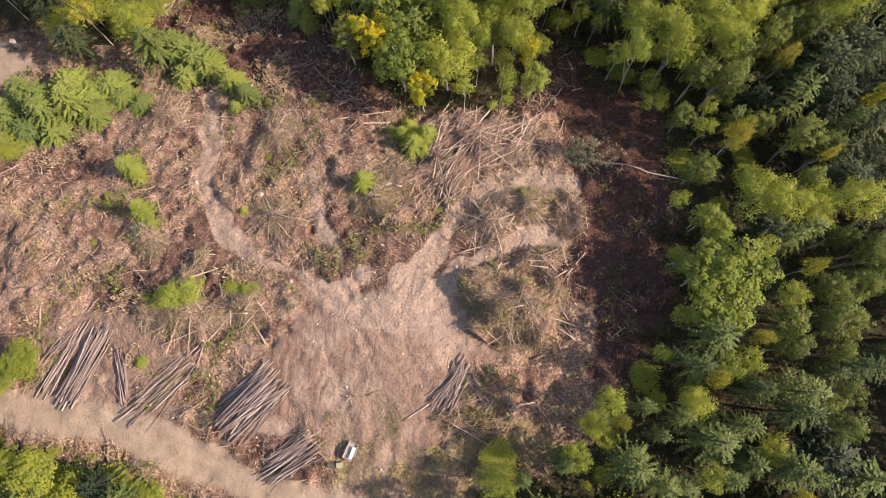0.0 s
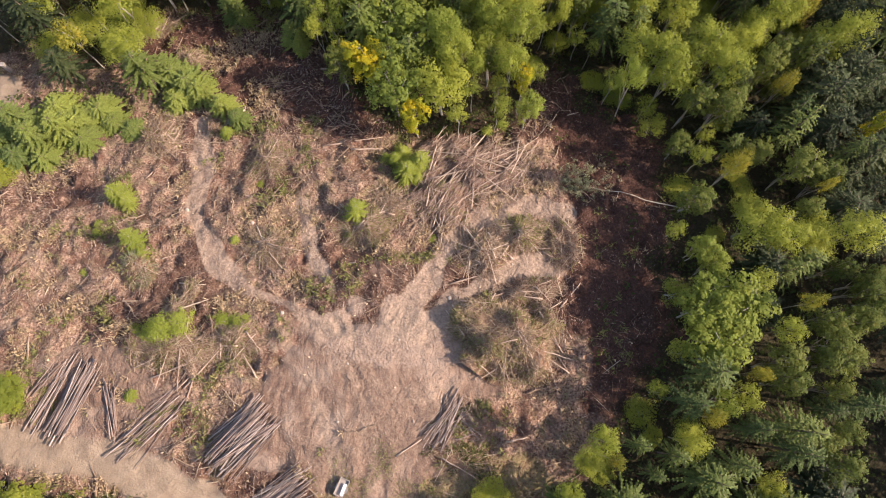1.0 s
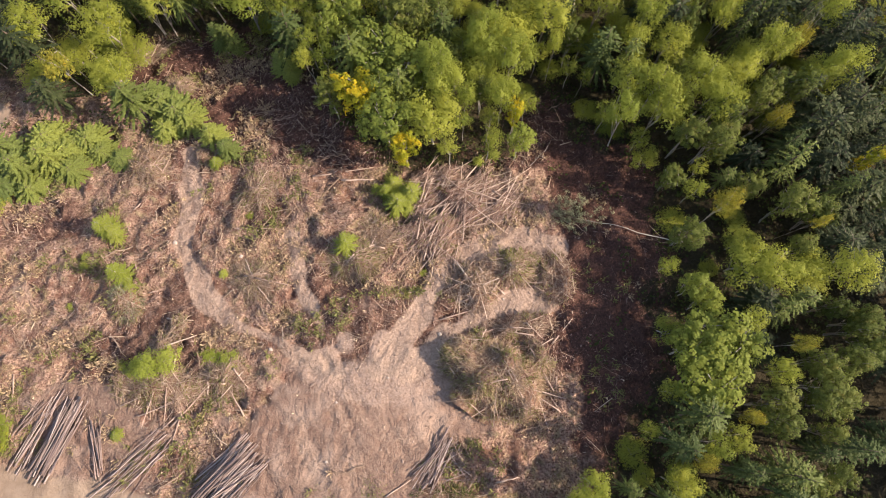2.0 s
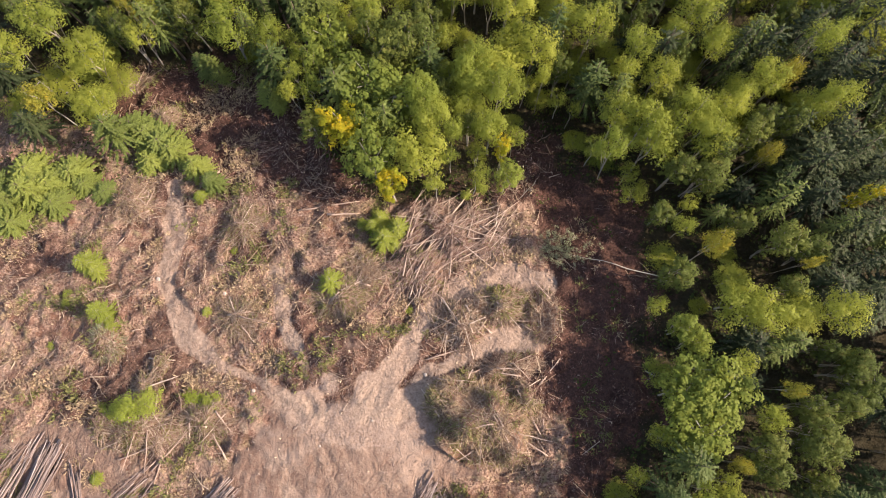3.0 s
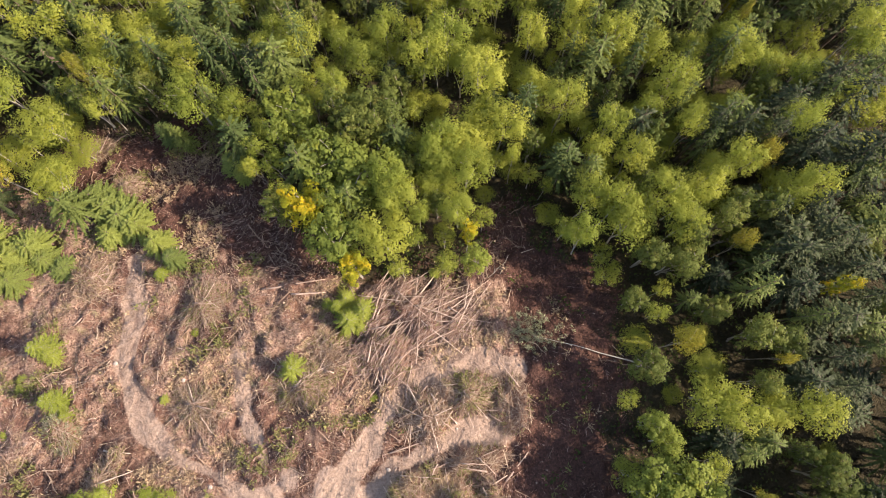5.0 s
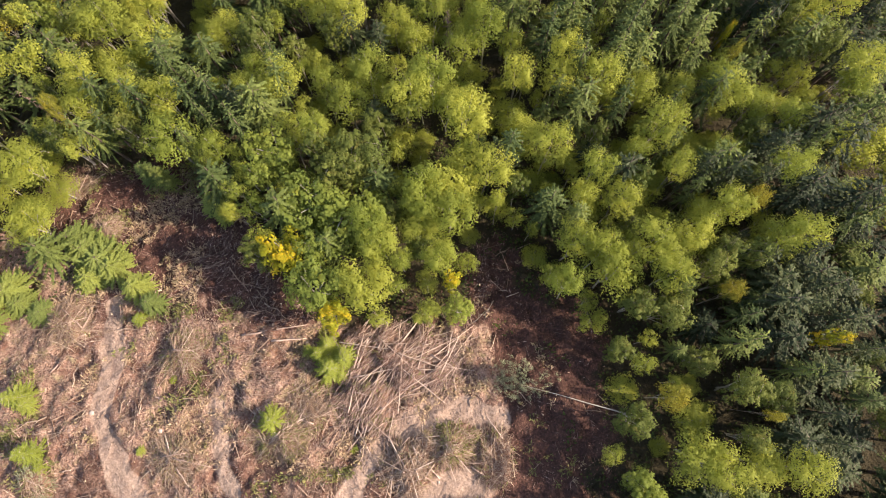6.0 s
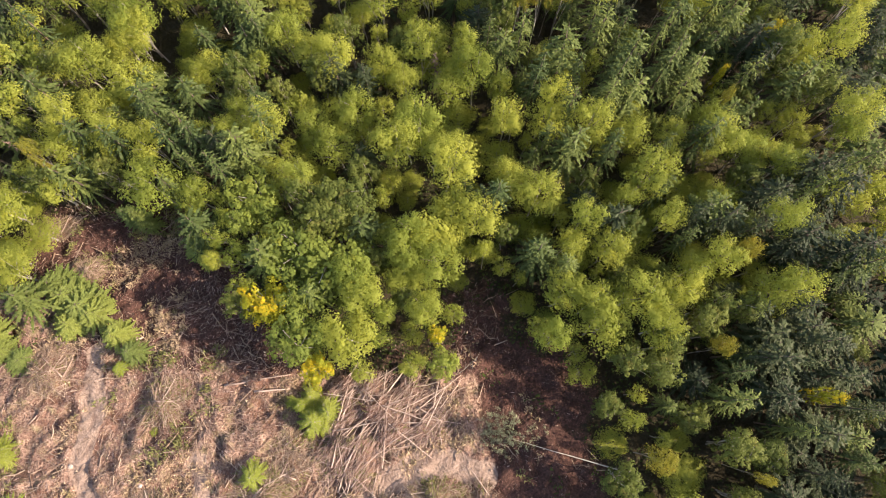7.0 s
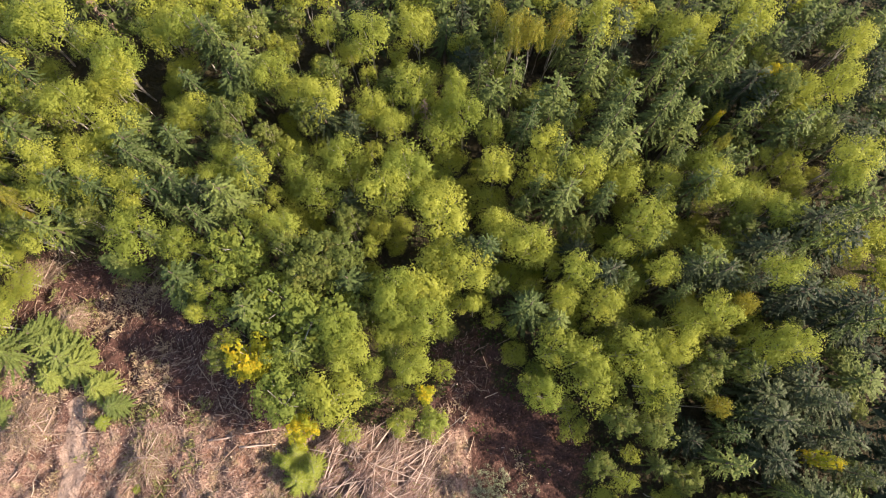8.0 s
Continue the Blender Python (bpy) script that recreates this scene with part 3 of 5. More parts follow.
plant_all("maple", [(-5.3, 40.7, 7.1, 2.6), (11.6, 38.2, 7.3, 1.4), (-5.9, 50.5, 7.5, 2.2), (-5.8, 44.9, 8.6, 1.9), (-1.2, 49.4, 7.7, 2.6)])
plant_all("maple_dark", [(32.1, 38.6, 8.8, 1.7), (34.9, 37.5, 9, 1.8), (36.2, 39.8, 9, 1.5), (40, 42, 8.8, 1.5), (42, 44.3, 8.8, 1.5), (44.3, 44.3, 9, 1.4)])
plant_all("fir", [(46.4, 43.7, 9.2, 1.3), (54.1, 36.6, 10.9, 1.2), (55.7, 39.8, 10.2, 1.4), (56.9, 50.1, 10.8, 1.5)])
plant_all("alder_gold", [(41.8, 39.5, 9.3, 1), (45.5, 50.3, 8.9, 1.1)])
plant_all("maple_gold", [(51.5, 34.7, 11.2, 0.83), (-2.7, 37.2, 6.4, 1.6), (10.8, 40.4, 7.4, 2.2), (-8.7, 45.1, 8.9, 2.8)])
plant_all("young_fir", [(-19.2, 51.6, 4, 1.1)])
plant_all("alder_near", [(0.5, 41, 7.1, 3), (1.1, 48.6, 8, 2), (2.5, 45.8, 8, 2.2), (4.7, 44, 7.2, 1.2), (7, 48.2, 5.5, 1.4), (7.7, 51.5, 6.2, 2), (9.6, 44.2, 6.6, 1.6), (16.4, 50.7, 6.6, 1.3)])
# the wood east of the clearing
plant_all("alder", [(5.5, -9.2, 7.8, 1.3), (6.1, -7, 7.8, 1.5), (13.3, -6.2, 10, 0.9), (17.4, -8.8, 10.5, 1.1), (18.2, -4.3, 10.8, 1.6), (33.7, -5.7, 9.7, 1.1), (16, -3.2, 10.8, 1.1), (17.3, -1.1, 10.7, 0.9), (22.7, 1.4, 10.5, 1.5), (23.6, -0.8, 10.6, 1.2), (25.8, -1.1, 10.8, 1.1), (26.9, -0.2, 11, 1.1)])
plant_all("alder", [(36.9, 10.3, 11.2, 0.82), (50.6, 16, 10, 1.1), (34.2, 22.9, 9.7, 1.2), (36.1, 22.3, 9.5, 1.8), (37.1, 25.3, 9.5, 1.4), (38.5, 21, 9.4, 1.4), (39.8, 26, 9.4, 1.4), (40.5, 22, 9.3, 1.4), (42.3, 21.6, 9.5, 1.5), (44.5, 20.9, 9.7, 1.4), (46.4, 20.9, 9.7, 1.4), (31, 29.2, 9.9, 1.7), (38.9, 29.7, 9.5, 1.4)])
plant_all("hemlock", [(8.4, -8.6, 8.6, 0.8), (12.2, -6.9, 10, 1.4), (19.1, -7.2, 11.3, 1.4), (21.8, -8.8, 11.2, 1.5), (22.2, -4.1, 11.3, 1), (27.4, -4.6, 10.9, 1.6), (28.9, -8.4, 10.4, 1.1), (31.4, -7.4, 10.1, 1.9), (35, -7.3, 10.7, 1.3), (36.8, -7.8, 11.3, 1.2), (20.7, -1.4, 11.3, 1.1), (26.1, 3.1, 11.6, 1.1), (30.4, -3.6, 10.6, 1.4)])
plant_all("hemlock", [(32.5, 0.3, 12, 1.6), (36, 0.3, 12.7, 1.3), (36.1, -1.9, 12.9, 1.5), (40.5, 2, 11.3, 1.4), (28.1, 5.4, 11.7, 1.4), (42.3, 33.8, 9.3, 1.6), (48, 31.4, 10.4, 1.3)])
plant_all("maple", [(29.9, 7.5, 11.2, 1.5), (30, 8.8, 11.3, 1.9), (30.3, 11.7, 11.3, 1.8), (28.3, 12.5, 10.8, 1.4), (30.1, 19.6, 9.7, 1.6), (30.8, 15.1, 9.8, 1.5), (31.2, 17.7, 9.6, 1.6), (32.6, 12.3, 11.5, 1.8)])
plant_all("maple_dark", [(35.8, 6.8, 11, 1.7), (36.6, 4.8, 11, 1.4), (40.7, 11.1, 11.5, 1.4), (40.7, 7.3, 11.5, 1.5), (41, 4.2, 11.3, 1.1), (41.5, 8.8, 11.5, 1.6), (42.6, 6.5, 11.4, 1.4), (44.4, 11.2, 11.2, 1.3), (46.1, 14.4, 10.4, 1.3), (46.7, 12.3, 10.7, 1.3), (47, 15.5, 10.1, 1.4), (42, 29, 9.5, 1.7)])
plant_all("fir", [(50, 26.8, 9.8, 1.3)])
plant_all("alder_gold", [(14, -8.9, 9.8, 0.78), (35.2, -9.4, 10, 1), (17.5, -2.7, 10.8, 1.4), (27.9, 1.4, 11.1, 1.4), (32.7, 5.9, 11.1, 1.4), (38.9, 13, 11.1, 1.2), (43.6, 26.8, 9.6, 0.89), (33.4, 28.1, 10, 2)])
plant_all("fir", [(47, 34.4, 10.2, 1.4), (39.8, 36.4, 9.2, 1.4), (47.2, 38.1, 9.7, 1.6), (49.2, 38.4, 10.3, 1.1), (51, 41.5, 9.8, 1.5), (52.8, 45.4, 9.8, 1.3), (46.9, 24.4, 9.6, 1.4), (50.3, 23.8, 9.7, 1.4), (50.4, 21, 9.6, 1.2), (49, 29.1, 10.2, 1.4), (51.3, 30.8, 10.7, 1.3), (54.7, 33.4, 10.9, 1.2)])
plant_all("fir", [(46.6, 40.9, 9.4, 1.4), (51.2, 36.1, 11, 1.1), (52.2, 39.8, 10.3, 1.1), (49.8, 44.3, 9.6, 1.4), (51.7, 51.3, 10.8, 1.7), (53.3, 50.1, 10.8, 1.2), (44.3, 54, 9.3, 1.4), (45.9, 53.3, 9.8, 1.2), (49.7, 57.7, 9.9, 1.5), (54.9, 53.7, 11, 1.4), (58, 57.7, 10, 1.4), (56.8, 60.6, 8.6, 1.5)])
# the wood north of the clearing
plant_all("alder", [(-19, 58.5, 4.6, 1.4), (3.4, 56.1, 6.5, 1), (7.3, 53.2, 6.4, 1.4), (10.5, 55.1, 6.5, 1.5), (11.1, 59, 6.7, 1.4), (12.4, 57.7, 6.6, 1.1), (13, 53.1, 6.5, 1.4), (14.9, 55.1, 6.6, 1.6), (16.8, 53.1, 6.6, 1.5), (20, 57, 6.7, 1.4), (20.1, 59.6, 6.7, 1.5), (21.2, 55, 6.9, 1.4), (22.9, 58.3, 6.9, 1.5), (24.3, 54.6, 7.2, 1.4), (24.4, 56.9, 7.1, 1.4), (26, 52.3, 7.6, 1.2), (26.4, 58.5, 7.1, 1.3), (27.4, 54.2, 7.6, 1.2), (29.5, 54.5, 7.7, 1.2), (30.5, 58.5, 7.2, 1.3)])
plant_all("alder", [(33.9, 57.5, 7.3, 1.1), (36.1, 54.5, 7.8, 1.5), (37.3, 54.2, 7.8, 1), (38.8, 57.6, 6.9, 1.3), (40.1, 59.7, 6.7, 1.3), (43.6, 58.2, 7.1, 1.1), (47.9, 52.3, 9.6, 1.1), (49.2, 53.8, 9.8, 1.2), (50.3, 55, 9.8, 1.5), (51.7, 54.4, 9.9, 0.97), (57.3, 59.1, 8.8, 1.2), (-37.6, 67.1, 2.8, 1.8), (-30.9, 67.5, 3.8, 1.4), (-23.3, 63.1, 4.3, 0.94), (-23, 60.6, 4.3, 1.2), (-16, 67.1, 5.1, 1.2), (-6.8, 63, 5.5, 1.9), (-5.9, 60.8, 6, 1.2), (-5, 64.2, 5.1, 1.5), (-2.8, 62, 5.6, 1.4)])
plant_all("alder", [(-2.5, 65.4, 4.7, 1.8), (4.5, 61.8, 6.1, 1.4), (4.8, 65.3, 6.1, 1.7), (6.5, 60.8, 6.2, 1.3), (7.1, 63.5, 6.1, 1.6), (10.1, 64.4, 6.5, 1.6), (11.7, 68, 6.3, 1.6), (11.7, 61.6, 6.9, 1.8), (15, 61.3, 6.8, 1.7), (15.6, 65.1, 6.7, 1.6), (18.2, 61, 6.7, 1.2), (18.9, 65.1, 6.6, 1.7), (19, 68, 6.4, 1.3), (20.8, 62, 6.7, 1.3), (23.3, 60.3, 6.8, 1.6), (24.2, 67.8, 6.8, 1.6), (27.3, 63, 6.7, 1.2), (29.2, 67.6, 6.6, 1.5), (31.8, 61.4, 6.6, 1.4), (34.6, 62.2, 6.2, 1.6)])
plant_all("alder", [(35.1, 66.2, 5.6, 1.6), (35.8, 67.6, 5.6, 1.3), (36.3, 60.7, 6.6, 1.7), (37, 65.5, 5.6, 1.5), (37.9, 62.5, 6.3, 1.1), (39.4, 66.2, 5.6, 1.3), (41.8, 60.7, 6.7, 1.7), (44.9, 66.3, 5.2, 1.6), (45.7, 62.2, 6.1, 1.7), (47.7, 63.5, 5.2, 1.3), (49.7, 64.7, 4.8, 1.8), (50.7, 62.1, 5.5, 1.4), (52.4, 61.5, 6.3, 1.2), (55.2, 66.2, 5.5, 1.3), (59.1, 65.5, 6.5, 1.7), (61.1, 66.5, 6.6, 1.4), (-40.8, 75.7, 2.2, 1.4), (-38.2, 69.8, 2.6, 1.7), (-37.7, 73.8, 2.2, 1.9), (-35.1, 69, 2.9, 1.4)])
plant_all("alder", [(-34.3, 71.4, 2.5, 1.7), (-34.1, 73.8, 2.2, 1.9), (-30.7, 74.6, 2.1, 1.7), (-28.5, 72.9, 2.4, 1.6), (-18.5, 70.1, 3.7, 1.5), (-15.2, 70, 4, 0.97), (-13.7, 69.5, 4.2, 1.8), (-11.8, 68.3, 4.7, 1.5), (-8.2, 68.5, 4.1, 1.4), (-7.7, 74.9, 2.3, 1.6), (-5.3, 69.1, 3.6, 1.5), (-2.8, 72.8, 2.9, 2), (-0.2, 70, 3.2, 1.5), (1.1, 71.9, 3.1, 1.6), (4.2, 68.8, 5.3, 1.8), (6.1, 74, 4.2, 1.4), (6.2, 71.5, 4.9, 1.6), (8.3, 68.1, 6, 1.7), (9.2, 73.3, 5, 1.2), (9.6, 70.8, 5.6, 1.6)])
plant_all("alder", [(12, 73.5, 5.4, 1.8), (13.4, 71.5, 5.8, 1.6), (15.4, 74.9, 5.5, 1.5), (15.7, 68.8, 6.3, 1.6), (17.8, 71.4, 5.9, 1.6), (18.5, 73.3, 5.7, 1.1), (20.7, 69.7, 6.5, 1.1), (24.3, 70.2, 7.1, 1.2), (28.9, 69.9, 7, 1.5), (29.3, 73.9, 7.6, 0.67), (45, 68.4, 5, 1.6), (59, 68.1, 6.2, 1.3), (61.6, 68.7, 6.5, 1.6), (64.5, 70.8, 6.6, 1.1), (-40.5, 83.2, 2.3, 2), (-39.1, 78.5, 2.1, 1.7), (-36.1, 82.9, 2.2, 1.9), (-36.1, 77.7, 2.1, 1.9), (-33.5, 79.7, 2.1, 1.6), (-33.1, 77, 2.1, 2)])
plant_all("alder", [(-32.7, 81.4, 2, 1.6), (-30.6, 78.4, 1.7, 1.6), (-29.8, 83.2, 1.7, 1.5), (-25.8, 82.5, 1.4, 1.9), (-25.7, 78.6, 1.2, 2.2), (-19.8, 77.3, 2.3, 1.7), (-17.9, 81.9, 2.6, 1.3), (-10.5, 82.8, 3, 1.4), (-9.4, 79.2, 2.4, 1.3), (-9.2, 76.2, 2.2, 1.9), (-6.8, 79.4, 2.8, 1.9), (-4.5, 79.4, 3.5, 1.7), (-3, 77.9, 3.4, 1.6), (0.2, 78.9, 3.7, 1.6), (2.3, 80.5, 3.7, 1.6), (3.1, 77.4, 3.6, 1.7), (5.2, 77.7, 3.7, 1.4), (8.1, 78.9, 3.7, 1.7), (9.1, 81.3, 3.6, 1.6), (11.6, 80.9, 4.3, 1.1)])
plant_all("alder", [(12.7, 76.2, 5.2, 0.97), (13, 79.8, 4.9, 1.1), (15.1, 78, 5.4, 0.97), (27.6, 81.9, 6.6, 1.5), (39, 83.8, 6.1, 1.7), (57.7, 77.8, 7.3, 1.5), (60, 83.2, 7.1, 1.4), (61.2, 79.4, 7, 1.4), (63.7, 83.8, 6.8, 1.5), (64, 81.1, 6.8, 1.5), (-43.8, 90, 2.7, 2.2), (-42.9, 85.6, 2.5, 1.8), (-40.1, 89.3, 2.6, 2.1), (-39.6, 84.5, 2.3, 1.5), (-38.8, 90.7, 2.6, 1.9), (-36, 88.5, 2.4, 1.8), (-34.2, 85.3, 2.2, 2.1), (-31.3, 84.3, 1.9, 1.8), (-27.5, 87.5, 2.1, 1), (-27.4, 85.2, 1.8, 1.3)])
plant_all("alder", [(-25.3, 89.4, 2.4, 2.1), (-24, 85.9, 2.1, 1.9), (-21.9, 88.9, 2.6, 1.5), (-21.2, 84.5, 2.3, 1.6), (-5.6, 88.5, 3.7, 1.8), (-3.4, 88.9, 3.8, 1.2), (-0.8, 88.4, 3.9, 1.5), (2.9, 86.8, 3.8, 1.8), (4.4, 84.5, 3.7, 1.7), (5.8, 88.4, 4, 1.3), (9.4, 88.2, 4.2, 1.7), (10.2, 84.7, 3.9, 1.6), (32.8, 87.2, 6.3, 1.7), (38.5, 87.4, 6.1, 1.6), (40.7, 87.1, 5.9, 1.1), (44.3, 86.4, 5.7, 1.9), (47.9, 88, 5.8, 1.9), (52, 87.7, 6.3, 1.7), (61.5, 87.4, 6.7, 1.6), (64.4, 87.4, 6.7, 1.6), (66.3, 86.2, 6.7, 1.4)])
plant_all("hemlock", [(-21.9, 58.6, 4.7, 0.8), (17.5, 57.7, 7.4, 1.7), (36.7, 58.6, 7.6, 1.3), (42.5, 55.8, 8.4, 1.5), (53.9, 56.9, 10.4, 1.1), (-50, 66.1, 3.2, 1.9), (-33.7, 66.6, 4.1, 1.5), (-21.8, 65.2, 5, 1.6), (-20.3, 62.2, 5.4, 1.3), (-19.3, 65.4, 5.4, 1.2), (-15.8, 60.9, 6.3, 1.4), (-15.5, 63.1, 6.1, 1.3)])
plant_all("hemlock", [(-13.6, 64.1, 6.1, 1.9), (-11.3, 67.1, 5.7, 1.5), (24.2, 65.8, 7.4, 1.3), (26.1, 63.7, 7.4, 1.6), (32.1, 63.5, 6.9, 1.3), (37.9, 64.4, 6.4, 1.1), (42.9, 65.4, 6.4, 1.3), (60.7, 62.1, 8.3, 1.7), (-41.2, 70.6, 3.2, 1.3), (-26.4, 71, 4, 1.7), (-24.1, 68.9, 4.7, 1.6), (-22, 68.5, 4.7, 1.5), (-21.4, 71.9, 3.6, 1.4), (22.4, 73.1, 7.6, 1.5), (26.2, 70.1, 8, 1.3), (26.7, 75.6, 8.5, 1.7)])
plant_all("hemlock", [(26.9, 68.5, 7.7, 1.3), (27.6, 73.5, 8.5, 1.3), (31, 70.7, 7.4, 1.2), (32.5, 72.9, 7.4, 1.9), (33.3, 74.3, 7.4, 0.95), (34.2, 70.6, 6.8, 1.6), (38.6, 73.6, 7.4, 1.8), (40.7, 69.1, 6.3, 1.5), (42.7, 73, 6.3, 1.5), (49.4, 73.9, 4.6, 1.4), (50.2, 69.4, 5.6, 1.6), (55, 73.1, 6.3, 1.6), (-43.2, 82, 3, 1.6), (-20.5, 81.3, 2.9, 1.9), (-13.5, 83.3, 3.7, 1.9), (-12.3, 81.3, 3.6, 1.3), (17.2, 80.2, 6.2, 1.4)])
plant_all("hemlock", [(18.2, 77.2, 6.1, 1.4), (21, 79.3, 6.5, 1.4), (22, 80.3, 6.9, 1.2), (31.6, 80.3, 7.5, 1.2), (31.8, 83.5, 7.2, 1.5), (34.4, 80, 7.3, 1.6), (34.8, 76.6, 7.3, 1.5), (39.3, 80.5, 7.1, 1.2), (40.1, 76.1, 7.6, 1.8), (41.9, 83.6, 6.5, 1.3), (42.3, 78.3, 7, 1.2), (46.9, 78.9, 5.2, 1.6), (48.3, 81.3, 5.7, 1.4), (49.7, 84, 6.4, 1.8), (-36.2, 86.8, 3, 1.3), (-17.9, 86.6, 3.5, 1.8), (-15.9, 85.7, 3.6, 1.5), (46.3, 84.6, 6.2, 1.7)])
plant_all("maple", [(-12.8, 54.3, 7, 1.8), (-11.8, 57.6, 7, 1.8), (-10.1, 55.6, 7, 1.6), (58.4, 75.3, 6.7, 1.2), (-28.7, 89.8, 2.4, 1.6)])
plant_all("maple_dark", [(-6.2, 57.7, 6.5, 1.9), (-3.8, 55, 6.7, 1.8), (-2.5, 54.2, 6.8, 1.8), (-1.8, 57.7, 6.3, 2.2), (-0.9, 54.7, 6.8, 1.6), (0.8, 57.1, 6.4, 1.9), (32.3, 54.2, 7.8, 1.5), (-14.9, 75.9, 3.5, 1.6), (-14.3, 73.2, 3.5, 1.4), (58.7, 72.8, 6.2, 1.6), (-1.6, 81.9, 3.9, 1.6), (18.6, 83.4, 6, 1.5), (54, 76.7, 6.4, 1.8), (55, 77.8, 7.3, 1.8), (-13.5, 89.2, 3.3, 2.2)])
plant_all("dead", [(10.6, 76.3, 5.2, 0.98), (50.1, 78.4, 5.4, 0.98), (-33.2, 90.6, 3.1, 1.9)])
plant_all("fir", [(16.2, 57, 7.3, 1.3), (28.9, 58.2, 7.9, 1.4), (31, 54.2, 8.5, 1.4), (39.7, 54.2, 8.7, 1.4), (-17.2, 66, 5.8, 1.1), (0.4, 64.8, 6, 1.5), (54.6, 60.8, 8.2, 1.7), (1.4, 74.6, 3.8, 1.6), (63.5, 72.6, 7.2, 1.4), (64.3, 75.9, 7.3, 1.6), (-2.6, 76.1, 3.8, 1.3), (51.6, 76, 5.6, 1.5), (52.2, 79.3, 6.7, 1.8), (16.2, 84.8, 6.4, 1.7), (35.6, 86.9, 6.9, 1.6), (58.3, 85.4, 7.7, 1.7)])
plant_all("alder_gold", [(46, 70.8, 4.8, 1.1), (23.9, 83.5, 6.3, 2.03), (20.1, 87.3, 6.2, 1.89), (21.1, 84.3, 6.3, 2.03), (23.2, 86, 6.3, 2.29), (26.7, 85.2, 6.3, 2.29)])
plant_all("maple_gold", [(47.1, 75.2, 3.4, 1.1), (55.2, 81, 7.6, 2.3)])
plant_all("young_fir", [(-20.3, 53.1, 3.8, 1.6)])
plant_all("alder_near", [(10.4, 53.6, 6.5, 1.9)])
# the north-west edge
plant_all("alder", [(-44.3, 51.6, 1.1, 1.9), (-42.1, 49.1, 0.6, 1.7), (-48.1, 58.8, 2.5, 2.5), (-47.8, 53, 1.5, 2), (-45, 57.2, 2.4, 2.2), (-41.3, 55, 2.1, 1.7), (-25, 59.8, 4.1, 2), (-47.4, 63.6, 2.5, 2.1), (-46.2, 60.4, 2.5, 2.2), (-37.1, 65.8, 2.9, 1.9), (-35.6, 64.5, 3.2, 1.6), (-25.6, 65.5, 4.3, 1.5), (-24.7, 61, 4.2, 1.5)])
plant_all("hemlock", [(-39.4, 45.7, 1.4, 1.6), (-34.5, 60.7, 4, 1.7), (-33.7, 61.9, 4.2, 1.5), (-28.6, 64.9, 4.9, 1.2)])
plant_all("dead", [(-43.2, 65.3, 3.1, 1.5)])
plant_all("alder_gold", [(-39.9, 65.4, 2.7, 0.83), (-39.2, 63.5, 2.7, 1.2), (-38.3, 62.2, 2.8, 0.82)])
plant_all("young_fir", [(-28.9, 41.5, 1.9, 1.6), (-26.6, 39.6, 2, 1.3), (-30, 57.7, 4.7, 1.3), (-27.9, 56.7, 4.8, 1.1)])
plant_all("young_fir", [(-34.5, 45.6, 1.4, 2.5), (-36.8, 46.8, 1.3, 2.3), (-32.6, 44.4, 0.6, 2.0), (-38.6, 48.4, 1.0, 2.1), (-35.8, 43.2, -0.6, 1.9), (-46.2, 41.4, -1.2, 2.2), (-48.8, 39.8, -1.0, 2.4), (-44.4, 39.8, -2.2, 1.7), (-41.2, 38.6, -2.8, 1.4)])
# unseen tall firs, added beyond the east side to shade the south-east corner
plant_all("fir", [(56.5, -7, 14.5, 1.9), (58, -2, 15, 2.0), (57, 3, 15, 1.9), (58.5, -12, 14, 2.0)])


GAPS = [(7.5, 58.5, 3.6), (2.5, 62.5, 1.8), (-19, 72.6, 2.2), (-16.5, 79, 2.0), (-3, 73.5, 2.0), (52.5, 83, 2.4), (46, -3, 4.6), (47, 6.5, 3.4), (50, -5, 6.0), (53, 3, 4.0), (46, -9.5, 4.0), (44, 14, 3.0), (52, 19, 3.0), (28, 57.5, 1.6)]     # dark holes in the canopy: x, y, radius


def far_woods(trees, rng):
    """The wood beyond, in which no tree stands apart: joined into one object for each kind of leaf or bark."""
    bins = {}
    for kind, x, y, top, r in trees:
        z = gz(x, y)
        m = np.array(pose(x, y, z, 0, 0, rng.uniform(0, 360)) @ Matrix.Diagonal((r / R0, r / R0, max(top - z, 1.2) / H0, 1)))
        for ob in KINDS[kind][rng.randrange(len(KINDS[kind]))].children:
            me = ob.data
            v = np.empty(len(me.vertices) * 3, np.float32)
            me.vertices.foreach_get("co", v)
            f = np.empty(len(me.loops), np.int32)
            me.loops.foreach_get("vertex_index", f)
            v, f = v.reshape(-1, 3), f.reshape(len(me.polygons), -1)
            if ob.name.startswith("crown"):
                leaf = v.reshape(-1, f.shape[1], 3)[::3]
                mid = leaf.mean(1, keepdims=True)
                v, f = (mid + (leaf - mid) * 1.65).reshape(-1, 3), f[:len(leaf)]
            bins.setdefault(me.materials[0].name, []).append((v @ m[:3, :3].T + m[:3, 3], f))
    for name, bits in bins.items():
        tagged(new("far_woods", mesh_of("far_woods", *join(bits), bpy.data.materials[name])), "mixed wood of alder and fir beyond the clearing", "woods", kind="stuff")


